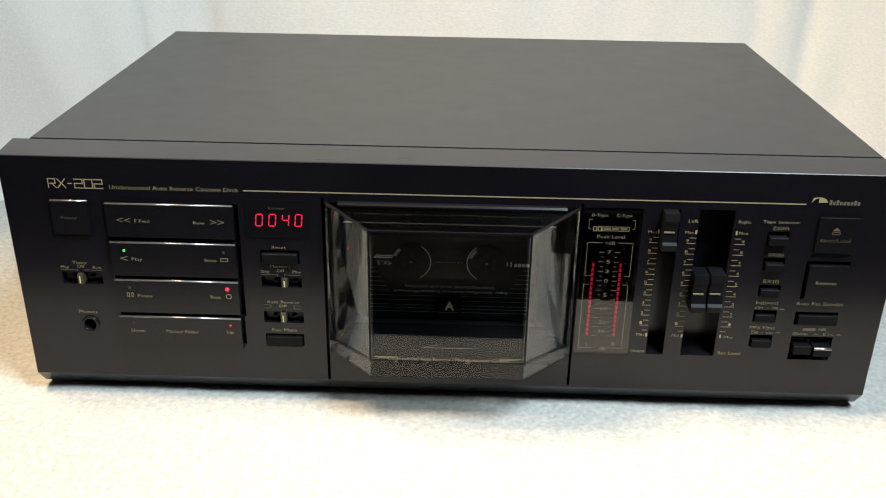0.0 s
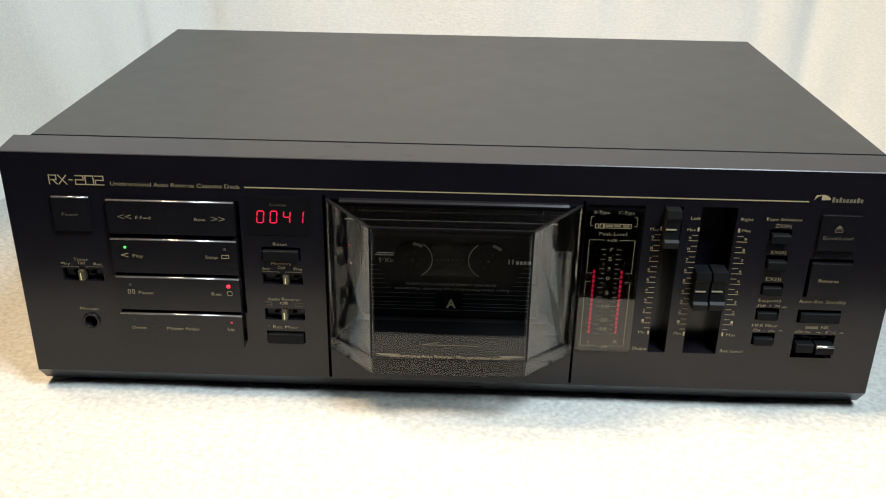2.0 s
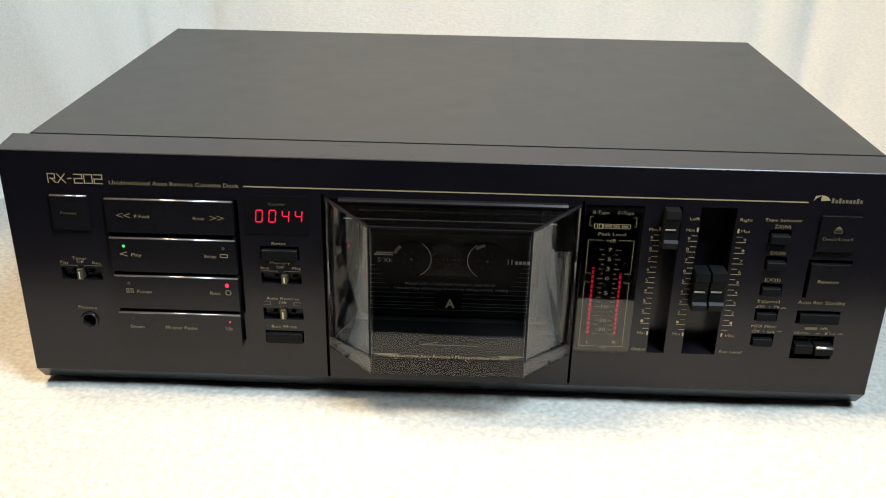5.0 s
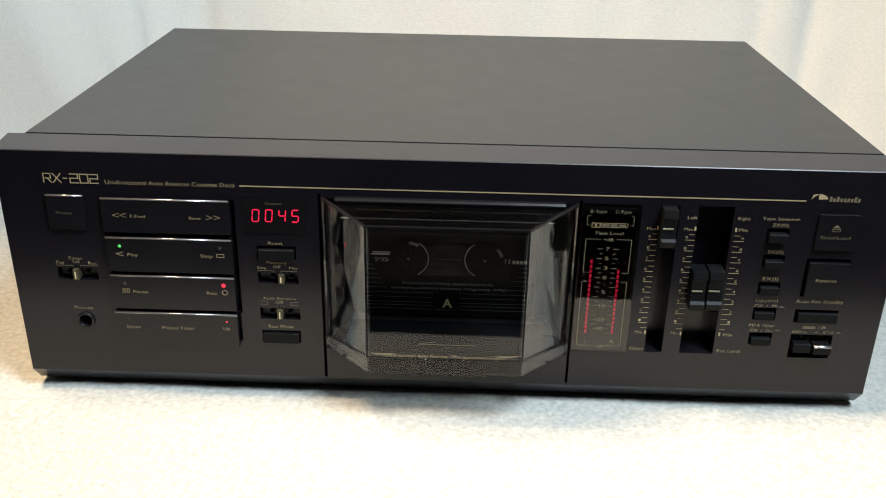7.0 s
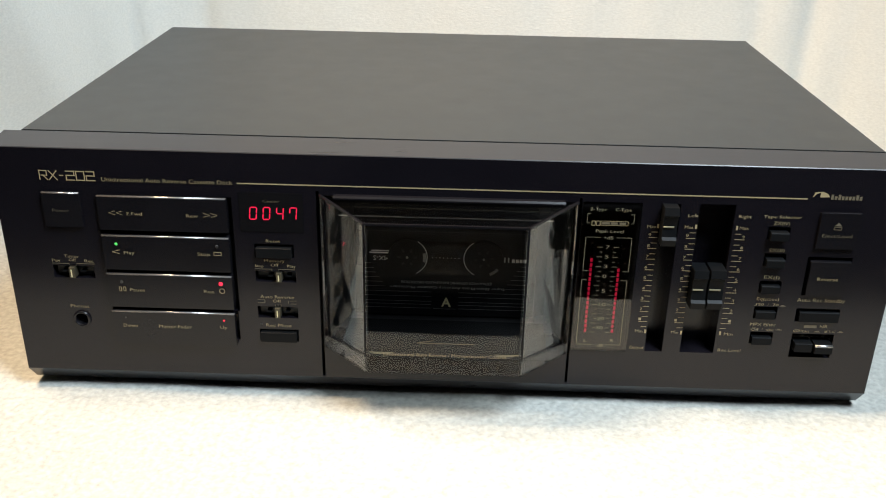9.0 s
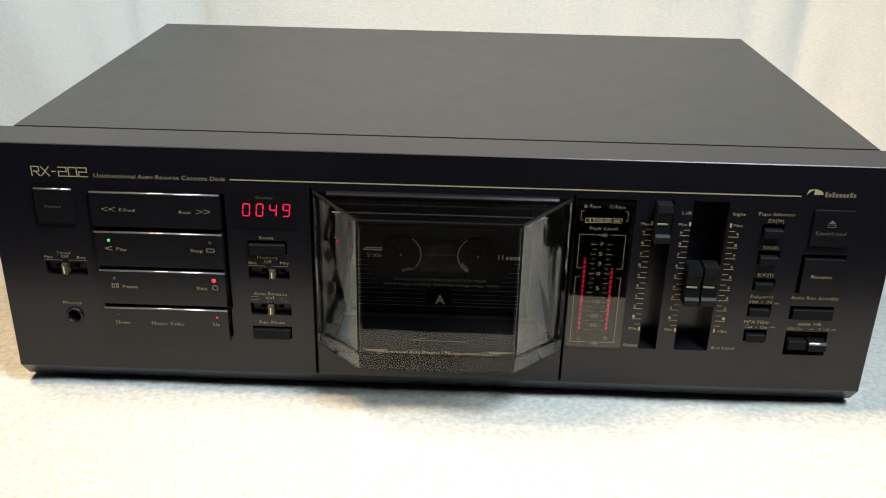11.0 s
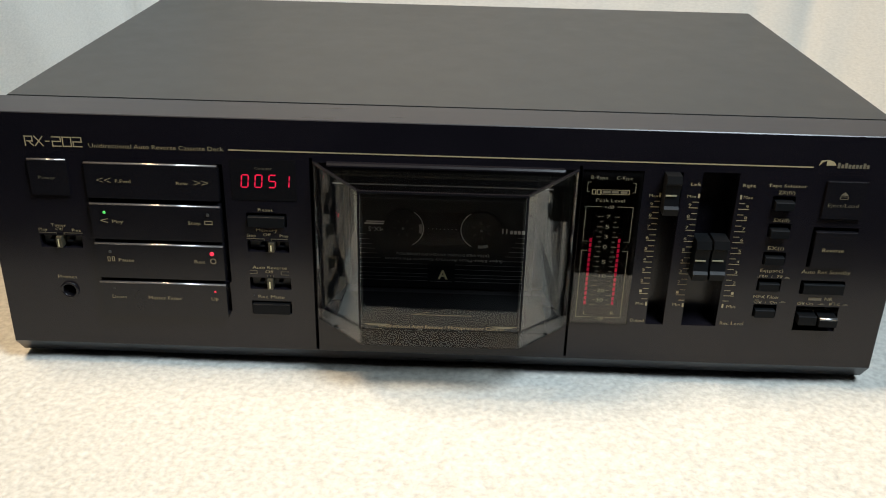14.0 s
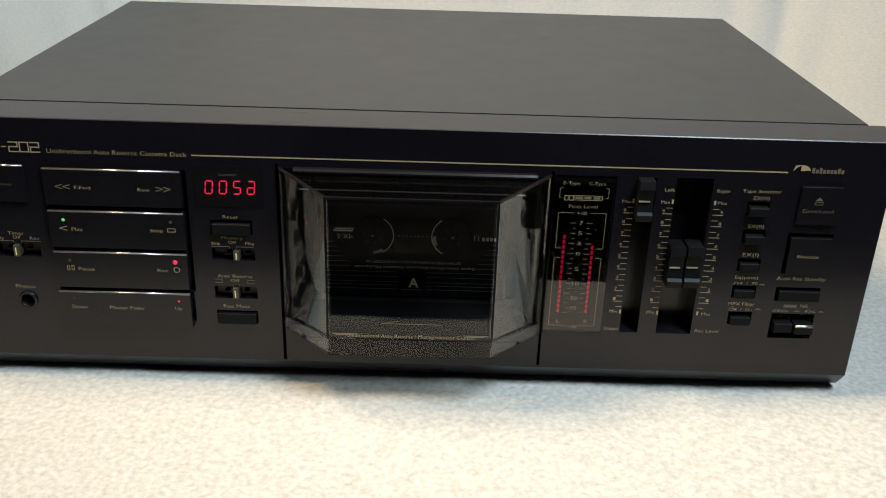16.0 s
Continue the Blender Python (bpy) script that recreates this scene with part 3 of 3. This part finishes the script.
meter = meter_board()
LEN = LEDZ[-1] - LEDZ[0] + 0.003
light_bars = []
for x in LEDX:
    bar = box("light_bar", x - 0.0007, x + 0.0007, 0.0010, 0.0014, LEDZ[0] - 0.0013 - LEN, LEDZ[0] - 0.0013, LED_BAR, meter, label="red light column behind the slots")
    light_bars.append(bar)
box("meter_window", 0.0670, 0.0960, -0.0008, -0.0001, 0.0370, 0.1206, WINDOW, deck, label="clear glossy meter window")
bm = bmesh.new()
y = -0.0010
for x0, z0, x1, z1 in ((0.0698, 0.1022, 0.0770, 0.1022), (0.0849, 0.1022, 0.0926, 0.1022), (0.0696, 0.0836, 0.0696, 0.1022), (0.0925, 0.0836, 0.0925, 0.1022),
                       (0.0696, 0.0836, 0.0726, 0.0836), (0.0895, 0.0836, 0.0925, 0.0836), (0.0694, 0.0785, 0.0722, 0.0785), (0.0894, 0.0785, 0.0923, 0.0785),
                       (0.0694, 0.0408, 0.0694, 0.0785), (0.0923, 0.0408, 0.0923, 0.0785), (0.0694, 0.0408, 0.0773, 0.0408), (0.0845, 0.0408, 0.0923, 0.0408),
                       (0.0695, 0.1148, 0.0712, 0.1148), (0.0695, 0.1099, 0.0695, 0.1148), (0.0695, 0.1099, 0.0708, 0.1099),
                       (0.0910, 0.1148, 0.0926, 0.1148), (0.0926, 0.1099, 0.0926, 0.1148), (0.0914, 0.1099, 0.0926, 0.1099)):
    stroke(bm, x0, z0, x1, z1, 0.00019, y)
for i, z in enumerate(LEDZ):
    w = 0.0027 if i % 2 == 0 else 0.0014
    flat(bm, 0.0785 - w, 0.0785, z - 0.00009, z + 0.00009, y), flat(bm, 0.0838, 0.0838 + w, z - 0.00009, z + 0.00009, y)
part("meter_print", bm, CREAM, meter)["kind"] = "stuff"
for x0, x1 in ((0.0718, 0.0737), (0.0741, 0.0761)):
    frame_sign((x0 + x1) / 2, 0.1098, (x1 - x0) / 2, 0.0013, meter, y, 0.0003, GOLD)
frame_sign(0.0831, 0.1099, 0.0068, 0.0012, meter, y, 0.0002, GOLD)
bm = bmesh.new()
flat(bm, 0.0770, 0.0807, 0.1093, 0.1105, y), flat(bm, 0.0813, 0.0846, 0.1093, 0.1105, y), flat(bm, 0.0856, 0.0888, 0.1093, 0.1105, y)
part("name_bar", bm, DIM, meter)

# ---------------------------------------------------------------- cassette bay and its clear cover
bay = new("cassette_bay")
bay.parent = deck
bm = bmesh.new()
for b in ((BAYX0 - 0.001, BAYX1 + 0.001, 0.062, 0.064, BAYZ0 - 0.012, BAYZ1 + 0.001), (BAYX0 - 0.001, BAYX1 + 0.001, 0.0205, 0.064, BAYZ1, BAYZ1 + 0.0015), (BAYX0 - 0.001, BAYX1 + 0.001, 0.0205, 0.064, BAYZ0 - 0.0135, BAYZ0 - 0.012)):
    box_in(bm, *b)
part("bay_box", bm, DARK, bay, "dark inside of the cassette bay")
for sx, x in ((-1, BAYX0), (1, BAYX1)):
    slab("cheek", [(x - sx * 0.0010, 0.0068, BAYZ0 + 0.001), (x - sx * 0.0010, 0.0068, BAYZ1 - 0.001), (x - sx * 0.010, 0.034, BAYZ1 - 0.001), (x - sx * 0.010, 0.034, BAYZ0 + 0.001)], 0.001 * -sx, LINK, bay, "black side cheek of the bay")
box("carrier_plate", BAYX0 + 0.0002, BAYX1 - 0.0002, -0.0006, 0.0185, 0.0156, BAYZ0 - 0.0003, PANEL, bay, 0.0002, "black plate under the cassette cover")
box("carrier_floor", -0.0540, 0.0545, -0.0100, 0.0300, 0.0345, 0.0355, LINK, bay, 0.0004, "dark floor under the cassette")
box("tape_guide", -0.050, 0.050, 0.030, 0.060, 0.0290, 0.0346, DARK, bay, 0.001)

cover = new("cassette_cover")
cover.parent = deck
tagged(cover, "clear faceted cassette cover with a dark foot")
FX0, FX1, FY = -0.0391, 0.0395, -0.0240
OX0, OX1, OZ0, OZ1 = -0.0632, 0.0649, 0.0408, 0.1202
FYT = FY + 0.0012  # its top, leaning back
FZ0, FZM, FZ1 = 0.0338, 0.0430, 0.1150
slab("cover_front", [(FX0, FY, FZM), (FX1, FY, FZM), (FX1, FYT, FZ1), (FX0, FYT, FZ1)], -0.0010, CLEAR, cover, "clear front pane")
slab("cover_side", [(OX0, 0.0012, OZ0), (FX0, FY, FZM), (FX0, FYT, FZ1), (OX0, 0.0012, OZ1)], -0.0010, SIDE, cover, "slanting clear side pane")
slab("cover_side", [(FX1, FY, FZM), (OX1, 0.0012, OZ0), (OX1, 0.0012, OZ1), (FX1, FYT, FZ1)], -0.0010, SIDE, cover, "slanting clear side pane")
slab("cover_top", [(FX0, FYT, FZ1), (FX1, FYT, FZ1), (OX1, 0, OZ1), (OX0, 0, OZ1)], -0.0010, TOPCLEAR, cover, "smoked top pane")
low = [(OX0, -0.0003, BAYZ0), (FX0, FY, FZ0), (FX1, FY, FZ0), (OX1, -0.0003, BAYZ0)]
high = [(OX0, -0.0003, OZ0 - 0.0002), (FX0, FY, FZM - 0.0002), (FX1, FY, FZM - 0.0002), (OX1, -0.0003, OZ0 - 0.0002)]
for k in range(3):
    slab("cover_foot", [low[k], low[k + 1], high[k + 1], high[k]], -0.0012, FOOT, cover, "smoked lower rim of the cover")
# edges of the panes, and the lip above
for p, q in (((FX0, FY, FZM), (FX0, FYT, FZ1)), ((FX1, FY, FZM), (FX1, FYT, FZ1)), ((FX0, FYT, FZ1), (FX1, FYT, FZ1)), ((FX0, FYT, FZ1), (OX0, 0, OZ1)), ((FX1, FYT, FZ1), (OX1, 0, OZ1))):
    p, q = Vector(p), Vector(q)
    d = q - p
    bm = bmesh.new()
    bmesh.ops.create_cube(bm, size=1, matrix=Matrix.Translation((p + q) / 2) @ d.to_track_quat("Z", "Y").to_matrix().to_4x4() @ Matrix.Diagonal((0.0011, 0.0011, d.length, 1)))
    part("pane_edge", bm, KEY, cover)
bm = bmesh.new()
poly(bm, [(FX0 + 0.0016, FZ1 - 0.0022), (FX1 - 0.0016, FZ1 - 0.0022), (FX1 - 0.0016, FZ1 - 0.0024), (FX0 + 0.0016, FZ1 - 0.0024)], FY - 0.0003)
flat(bm, FX0 + 0.0014, FX0 + 0.0016, FZM + 0.002, FZ1 - 0.0022, FY - 0.0003), flat(bm, FX1 - 0.0016, FX1 - 0.0014, FZM + 0.002, FZ1 - 0.0022, FY - 0.0003)
part("pane_line", bm, HUBM, cover)["kind"] = "stuff"
box("inner_rail", -0.0532, 0.0527, -0.0062, -0.0056, 0.1120, 0.1124, GREY, cover, label="thin pale rail inside the cover")
outline("cover_lip", [(-0.0005, 0.1191), (-0.0032, 0.1191), (-0.0032, 0.1201), (-0.0024, 0.1210), (-0.0005, 0.1213)], -0.0562, 0.0580, KEY, cover, "thin lip along the cover's top")
bm = bmesh.new()
for x0, x1, z in ((-0.0367, -0.0250, 0.0460), (-0.0353, -0.0264, 0.0454), (0.0259, 0.0378, 0.0464), (0.0269, 0.0357, 0.0458)):
    flat(bm, x0, x1, z - 0.0002, z + 0.0002, FY - 0.0003)
part("printed_lines", bm, CREAM, cover)["kind"] = "stuff"
bm = bmesh.new()
stroke(bm, -0.0134, 0.0520, 0.0156, 0.0520, 0.0003, FY - 0.0003), stroke(bm, -0.0134, 0.0520, -0.0047, 0.0536, 0.0003, FY - 0.0003)
part("printed_arrow", bm, DIM, cover)
cover_front = [o for o in cover.children if o.name == "cover_front"][0]

# ---------------------------------------------------------------- the cassette
tape = tagged(new("audio_cassette"), "black audio cassette upside down in the bay with pale print", "cassette")
CY, HX, HZ = 0.035, (-0.0218, 0.0203), 0.0718
CX = (HX[0] + HX[1]) / 2
box("cassette_shell", CX - 0.0500, CX + 0.0500, CY, CY + 0.011, 0.0356, 0.1002, SHELL, tape, 0.0006, "black shell")
shell = tape.children[0]
bm = bmesh.new()
for z in (0.0505, 0.0477, 0.0446, 0.0426, 0.0403):
    for x0, x1 in ((CX - 0.046, CX - 0.0075), (CX + 0.0075, CX + 0.046)):
        flat(bm, x0, x1, z - 0.0001, z + 0.0001, CY - 0.0002)
for i in range(6):
    z = 0.0535 + i * 0.0028
    flat(bm, CX - 0.046, CX - 0.046 + 0.013 - i * 0.0016, z - 0.0001, z + 0.0001, CY - 0.0002), flat(bm, CX + 0.046 - 0.013 + i * 0.0016, CX + 0.046, z - 0.0001, z + 0.0001, CY - 0.0002)
flat(bm, CX - 0.0062, CX + 0.0062, 0.0400, 0.0402, CY - 0.0002)
part("label_lines", bm, GREY, tape)["kind"] = "stuff"
bm = bmesh.new()
for i, wd in enumerate((0.0021, 0.0019, 0.0020, 0.0019, 0.0007, 0.0007)):
    flat(bm, 0.0420 - i * 0.0021, 0.0420 - i * 0.0021 + wd * 0.8, 0.0699, 0.0719 if i < 4 else 0.0729, CY - 0.0002)
part("name_bar", bm, WHITE, tape)
bm = bmesh.new()
flat(bm, -0.0425, -0.0317, 0.0735, 0.0743, CY - 0.0002), flat(bm, -0.0415, -0.0317, 0.0748, 0.0754, CY - 0.0002)
part("print_bar", bm, WHITE, tape)
# the see-through window between the reels, hollow towards each
bm = bmesh.new()
r = 0.0112
arc = [math.radians(v) for v in range(-62, 63, 8)]
left = [(HX[0] + r * math.cos(v), HZ + r * math.sin(v)) for v in arc]
right = [(HX[1] - r * math.cos(v), HZ + r * math.sin(v)) for v in reversed(arc)]
poly(bm, left + right, CY - 0.0003)
part("tape_window", bm, TAPEWIN, tape, "dark clear window between the reels")
for h, sgn in ((HX[0], 1), (HX[1], -1)):
    bm = bmesh.new()
    for v0, v1 in zip(arc, arc[1:]):
        poly(bm, [(h + sgn * q * math.cos(v), HZ + q * math.sin(v)) for q, v in ((r, v0), (r, v1), (r - 0.0004, v1), (r - 0.0004, v0))], CY - 0.0005)
    part("window_rim", bm, WHITE, tape)
bm = bmesh.new()
for i in range(8):
    flat(bm, CX - 0.0075 + i * 0.0021, CX - 0.0071 + i * 0.0021, HZ - 0.0002, HZ + 0.0002, CY - 0.0005)
part("window_dots", bm, WHITE, tape)["kind"] = "stuff"


def reel(x):
    """A hub with six teeth, a steel pin and the pale clip that holds the tape."""
    hub = part("hub", (lambda b: (bmesh.ops.create_cone(b, cap_ends=True, segments=40, radius1=0.0106, radius2=0.0106, depth=0.0004, matrix=Matrix.Rotation(math.pi / 2, 4, "X")), b)[1])(bmesh.new()), REEL, tape, "turning tape reel")
    hub.location = (x, CY - 0.0008, HZ)
    bm = bmesh.new()
    for i in range(6):
        c, s = math.cos(i * math.pi / 3), math.sin(i * math.pi / 3)
        poly(bm, [(0.0055 * c - 0.0006 * s, 0.0055 * s + 0.0006 * c), (0.0035 * c - 0.0006 * s, 0.0035 * s + 0.0006 * c), (0.0035 * c + 0.0006 * s, 0.0035 * s - 0.0006 * c), (0.0055 * c + 0.0006 * s, 0.0055 * s - 0.0006 * c)], -0.0003)
    part("tooth", bm, HUBM, hub)
    bm = bmesh.new()
    bmesh.ops.create_uvsphere(bm, u_segments=12, v_segments=8, radius=0.0007, matrix=Matrix.Translation((0, -0.0004, 0)))
    part("spindle_tip", bm, GREY, hub, smooth=True)
    bm = bmesh.new()
    vs = [math.radians(v) for v in (-16, -8, 0, 8, 16)]
    poly(bm, [(0.0105 * math.cos(v), 0.0105 * math.sin(v)) for v in vs] + [(0.0088 * math.cos(v), 0.0088 * math.sin(v)) for v in reversed(vs)], -0.0003)
    part("tape_clip", bm, GREY, hub)
    return hub


reels = [reel(x) for x in HX]
lettering("A", -0.0026, 0.0028, 0.04179, 0.00615, shell, ink=PALE, y=CY - 0.0004, weight=0.025)
lettering("EXTRA WIDE DYNAMIC RANGE+LOW DISTORTION", -0.0251, 0.0250, 0.05541, 0.00184, shell, ink=WHITE, flip=True)
lettering("Super Silent-Phase Accuracy Cassette Mechanism", -0.0314, 0.0324, 0.05214, 0.00184, shell, ink=WHITE, flip=True)
lettering("MX-S", -0.0405, -0.0317, 0.06890, 0.00305, shell, ink=WHITE, flip=True)

# ---------------------------------------------------------------- printing
SQUARE = {"R": ((0, 0, 0, 1), (0, 1, 0.9, 1), (0.9, 1, 0.9, 0.48), (0.9, 0.48, 0.25, 0.48), (0.45, 0.48, 0.95, 0)), "X": ((0, 0, 0.95, 1), (0, 1, 0.95, 0)), "-": ((0.15, 0.5, 0.7, 0.5),),
          "2": ((0, 1, 0.95, 1), (0.95, 1, 0.95, 0.52), (0.95, 0.52, 0, 0.52), (0, 0.52, 0, 0), (0, 0, 0.95, 0)), "0": ((0, 0, 0.95, 0), (0.95, 0, 0.95, 1), (0.95, 1, 0, 1), (0, 1, 0, 0))}
pen = -0.2015
for ch, wide in zip("RX-202", (0.0040, 0.0040, 0.0029, 0.0042, 0.0042, 0.0042)):
    bm = bmesh.new()
    for a, b, c, d in SQUARE[ch]:
        p, q = Vector((pen + a * wide, 0.1247 + b * 0.0046)), Vector((pen + c * wide, 0.1247 + d * 0.0046))
        e = (q - p).normalized() * 0.00032
        stroke(bm, p.x - e.x, p.y - e.y, q.x + e.x, q.y + e.y, 0.00052, -0.0002 - 0.00001 * len(bm.faces))
    part("model_letter", bm, GOLD, front_panel)
    pen += wide + 0.0008
lettering("Unidirectional Auto Reverse Cassette Deck", -0.1709, -0.1060, 0.12447, 0.00255, front_panel)
lettering("Timer", -0.1959, -0.1882, 0.08212, 0.00205, front_panel)
lettering("Play", -0.2024, -0.1982, 0.07961, 0.00195, front_panel)
lettering("Off", -0.1938, -0.1900, 0.08013, 0.00185, front_panel)
lettering("Rec", -0.1856, -0.1811, 0.07970, 0.00195, front_panel)
lettering("Phones", -0.1966, -0.1869, 0.05322, 0.00220, front_panel)
lettering("Reset", -0.0912, -0.0840, 0.09383, 0.00193, front_panel)
lettering("Memory", -0.0928, -0.0823, 0.08288, 0.00189, front_panel)
lettering("Stop", -0.0977, -0.0933, 0.07983, 0.00178, front_panel)
lettering("Off", -0.0895, -0.0856, 0.08049, 0.00185, front_panel)
lettering("Play", -0.0812, -0.0768, 0.08006, 0.00178, front_panel)
lettering("Auto Reverse", -0.0959, -0.0786, 0.06207, 0.00206, front_panel)
lettering("Off", -0.0895, -0.0853, 0.05971, 0.00185, front_panel)
lettering("Rec Mute", -0.0939, -0.0806, 0.04517, 0.00226, front_panel)
lettering("Output", 0.0976, 0.1050, 0.03833, 0.00226, front_panel)
lettering("Rec Level", 0.1439, 0.1558, 0.03828, 0.00225, front_panel)
lettering("Left", 0.1191, 0.1238, 0.11411, 0.00201, front_panel)
lettering("Right", 0.1439, 0.1500, 0.11424, 0.00194, front_panel)
lettering("Max", 0.0996, 0.1041, 0.10770, 0.00186, front_panel)
lettering("Min", 0.0996, 0.1034, 0.04833, 0.00202, front_panel)
lettering("Max", 0.1181, 0.1223, 0.10793, 0.00180, front_panel)
lettering("Min", 0.1183, 0.1220, 0.04828, 0.00208, front_panel)
lettering("Max", 0.1451, 0.1496, 0.10816, 0.00185, front_panel)
lettering("Min", 0.1458, 0.1503, 0.04806, 0.00207, front_panel)
lettering("Tape Selector", 0.1560, 0.1744, 0.11470, 0.00188, front_panel)
lettering("ZX(IV)", 0.1614, 0.1693, 0.11112, 0.00216, front_panel)
lettering("SX(II)", 0.1614, 0.1691, 0.09656, 0.00217, front_panel)
lettering("EX(I)", 0.1613, 0.1691, 0.08147, 0.00225, front_panel)
lettering("Eq(µsec)", 0.1596, 0.1709, 0.06923, 0.00204, front_panel)
lettering("120  /  70", 0.1598, 0.1711, 0.06620, 0.00156, front_panel)
lettering("MPX Filter", 0.1585, 0.1716, 0.05435, 0.00211, front_panel)
lettering("Off  /  On", 0.1595, 0.1708, 0.05146, 0.00157, front_panel)
lettering("Auto Rec Standby", 0.1802, 0.2044, 0.06914, 0.00233, front_panel)
lettering("NR", 0.1945, 0.1984, 0.05408, 0.00217, front_panel)
lettering("Off/On", 0.1812, 0.1892, 0.05131, 0.00161, front_panel)
lettering("B / C", 0.1974, 0.2029, 0.05146, 0.00156, front_panel)
lettering("Power", -0.1973, -0.1889, 0.10809, 0.00196, power_button)
lettering("F.Fwd", -0.1593, -0.1518, 0.10784, 0.00203, bars[0])
lettering("Rew", -0.1296, -0.1239, 0.10763, 0.00196, bars[0])
lettering("Play", -0.1634, -0.1581, 0.08636, 0.00210, bars[1])
lettering("Stop", -0.1258, -0.1196, 0.08674, 0.00210, bars[1])
lettering("Pause", -0.1628, -0.1551, 0.06524, 0.00218, bars[2])
lettering("Rec", -0.1244, -0.1191, 0.06549, 0.00218, bars[2])
lettering("Down", -0.1687, -0.1614, 0.04416, 0.00220, bars[3])
lettering("Master Fader", -0.1500, -0.1327, 0.04413, 0.00227, bars[3])
lettering("Up", -0.1176, -0.1140, 0.04456, 0.00220, bars[3])
lettering("Eject/Load", 0.1855, 0.2002, 0.10585, 0.00209, eject_button)
lettering("Reverse", 0.1875, 0.1979, 0.08190, 0.00225, reverse_button)
lettering("Counter", -0.0916, -0.0831, 0.11573, 0.00165, counter)
lettering("B-Type", 0.0708, 0.0787, 0.11644, 0.00194, meter)
lettering("C-Type", 0.0830, 0.0908, 0.11645, 0.00194, meter)
lettering("Peak Level", 0.0743, 0.0880, 0.10467, 0.00217, meter)
lettering("+dB", 0.0785, 0.0833, 0.10122, 0.00201, meter)
lettering("-dB", 0.0795, 0.0837, 0.03945, 0.00208, meter)
lettering("L", 0.0733, 0.0747, 0.04213, 0.00226, meter)
lettering("R", 0.0870, 0.0888, 0.04243, 0.00225, meter)
lettering("7", 0.0801, 0.0818, 0.09606, 0.00217, meter)
lettering("5", 0.0800, 0.0818, 0.09070, 0.00225, meter)
lettering("3", 0.0799, 0.0816, 0.08527, 0.00225, meter)
lettering("0", 0.0798, 0.0816, 0.07978, 0.00226, meter)
lettering("5", 0.0800, 0.0818, 0.07145, 0.00226, meter)
lettering("10", 0.0793, 0.0827, 0.06356, 0.00234, meter)
lettering("20", 0.0790, 0.0826, 0.05534, 0.00235, meter)
lettering("30", 0.0789, 0.0825, 0.04990, 0.00235, meter)
lettering("Unidirectional Auto Reverse / Microprocessor Control", -0.0300, 0.0315, 0.04429, 0.00218, cover_front)

# ---------------------------------------------------------------- what moves
LEVELS = (
    (0.0, 15, 15), (0.3, 14, 14), (0.5, 13, 13), (0.8, 13, 13), (1.0, 13, 14), (1.3, 13, 13), (1.5, 13, 11), (1.8, 12, 13), (2.0, 13, 13),
    (2.3, 14, 14), (2.5, 13, 13), (2.8, 12, 11), (3.0, 14, 13)) + (
    (3.3, 14, 13), (3.5, 13, 13), (3.8, 14, 12), (4.0, 13, 13), (4.2, 13, 14), (4.7, 14, 13), (5.2, 13, 12), (5.7, 14, 14), (6.3, 13, 12), (6.5, 13, 12),
    (6.8, 13, 11), (7.0, 15, 13), (7.3, 13, 13)) + (
    (7.5, 13, 11), (7.8, 13, 12), (8.0, 13, 11), (8.3, 14, 14), (8.5, 13, 13), (8.8, 14, 14), (9.0, 15, 13), (9.2, 13, 13), (9.7, 14, 13), (10.2, 13, 13),
    (10.7, 14, 12), (11.3, 15, 14), (11.5, 16, 16)) + (
    (11.8, 14, 13), (12.0, 14, 13), (12.3, 15, 15), (12.5, 15, 15), (12.8, 14, 15), (13.0, 14, 14), (13.3, 13, 13), (13.5, 14, 13), (13.8, 13, 11),
    (14.0, 13, 13), (14.3, 14, 14), (14.5, 15, 15), (15.0, 14, 14), (15.5, 16, 15), (16.0, 15, 13))

COUNTS = ((0.0, "40"), (1.17, "41"), (2.37, "42"), (3.67, "43"), (4.9, "44"), (6.15, "45"), (7.42, "46"), (8.53, "47"), (9.75, "48"), (11.0, "49"), (12.23, "50"), (13.57, "51"), (14.75, "52"), (15.97, "5+"))


def motions():
    step = LEDZ[1] - LEDZ[0]
    for bar, k in zip(light_bars, (1, 2)):
        rows = []
        for t, *lv in LEVELS:
            rows.append((t, Matrix.Translation((0, 0, (lv[k - 1] + 1) * step))))
        walk(bar, rows)
    for c in (2, 3):
        for s in "abcdefg":
            ob = segments[c, s]
            x, z = ob.location.x, ob.location.z
            rows, was = [], None
            for at, txt in COUNTS:
                t = round(at * FPS) / FPS
                now = s in LIT[txt[c - 2]]
                if was is not None and now != was:
                    rows.append(((round(at * FPS) - 1) / FPS, pose(x, ON if was else OFF, z)))
                if was is None or now != was:
                    rows.append((t, pose(x, ON if now else OFF, z)))
                was = now
            rows.append((16.0 + 1 / FPS, pose(x, ON if was else OFF, z)))
            walk(ob, rows)
    for hub, turn, start in zip(reels, (144.0, 138.0), (0.0 - 144.0 * 6.5, 100.0 - 138.0 * 7.5)):
        x, y, z = hub.location
        walk(hub, [(i * 0.5, pose(x, y, z, 0, -(start + turn * i * 0.5), 0)) for i in range(33)])


motions()
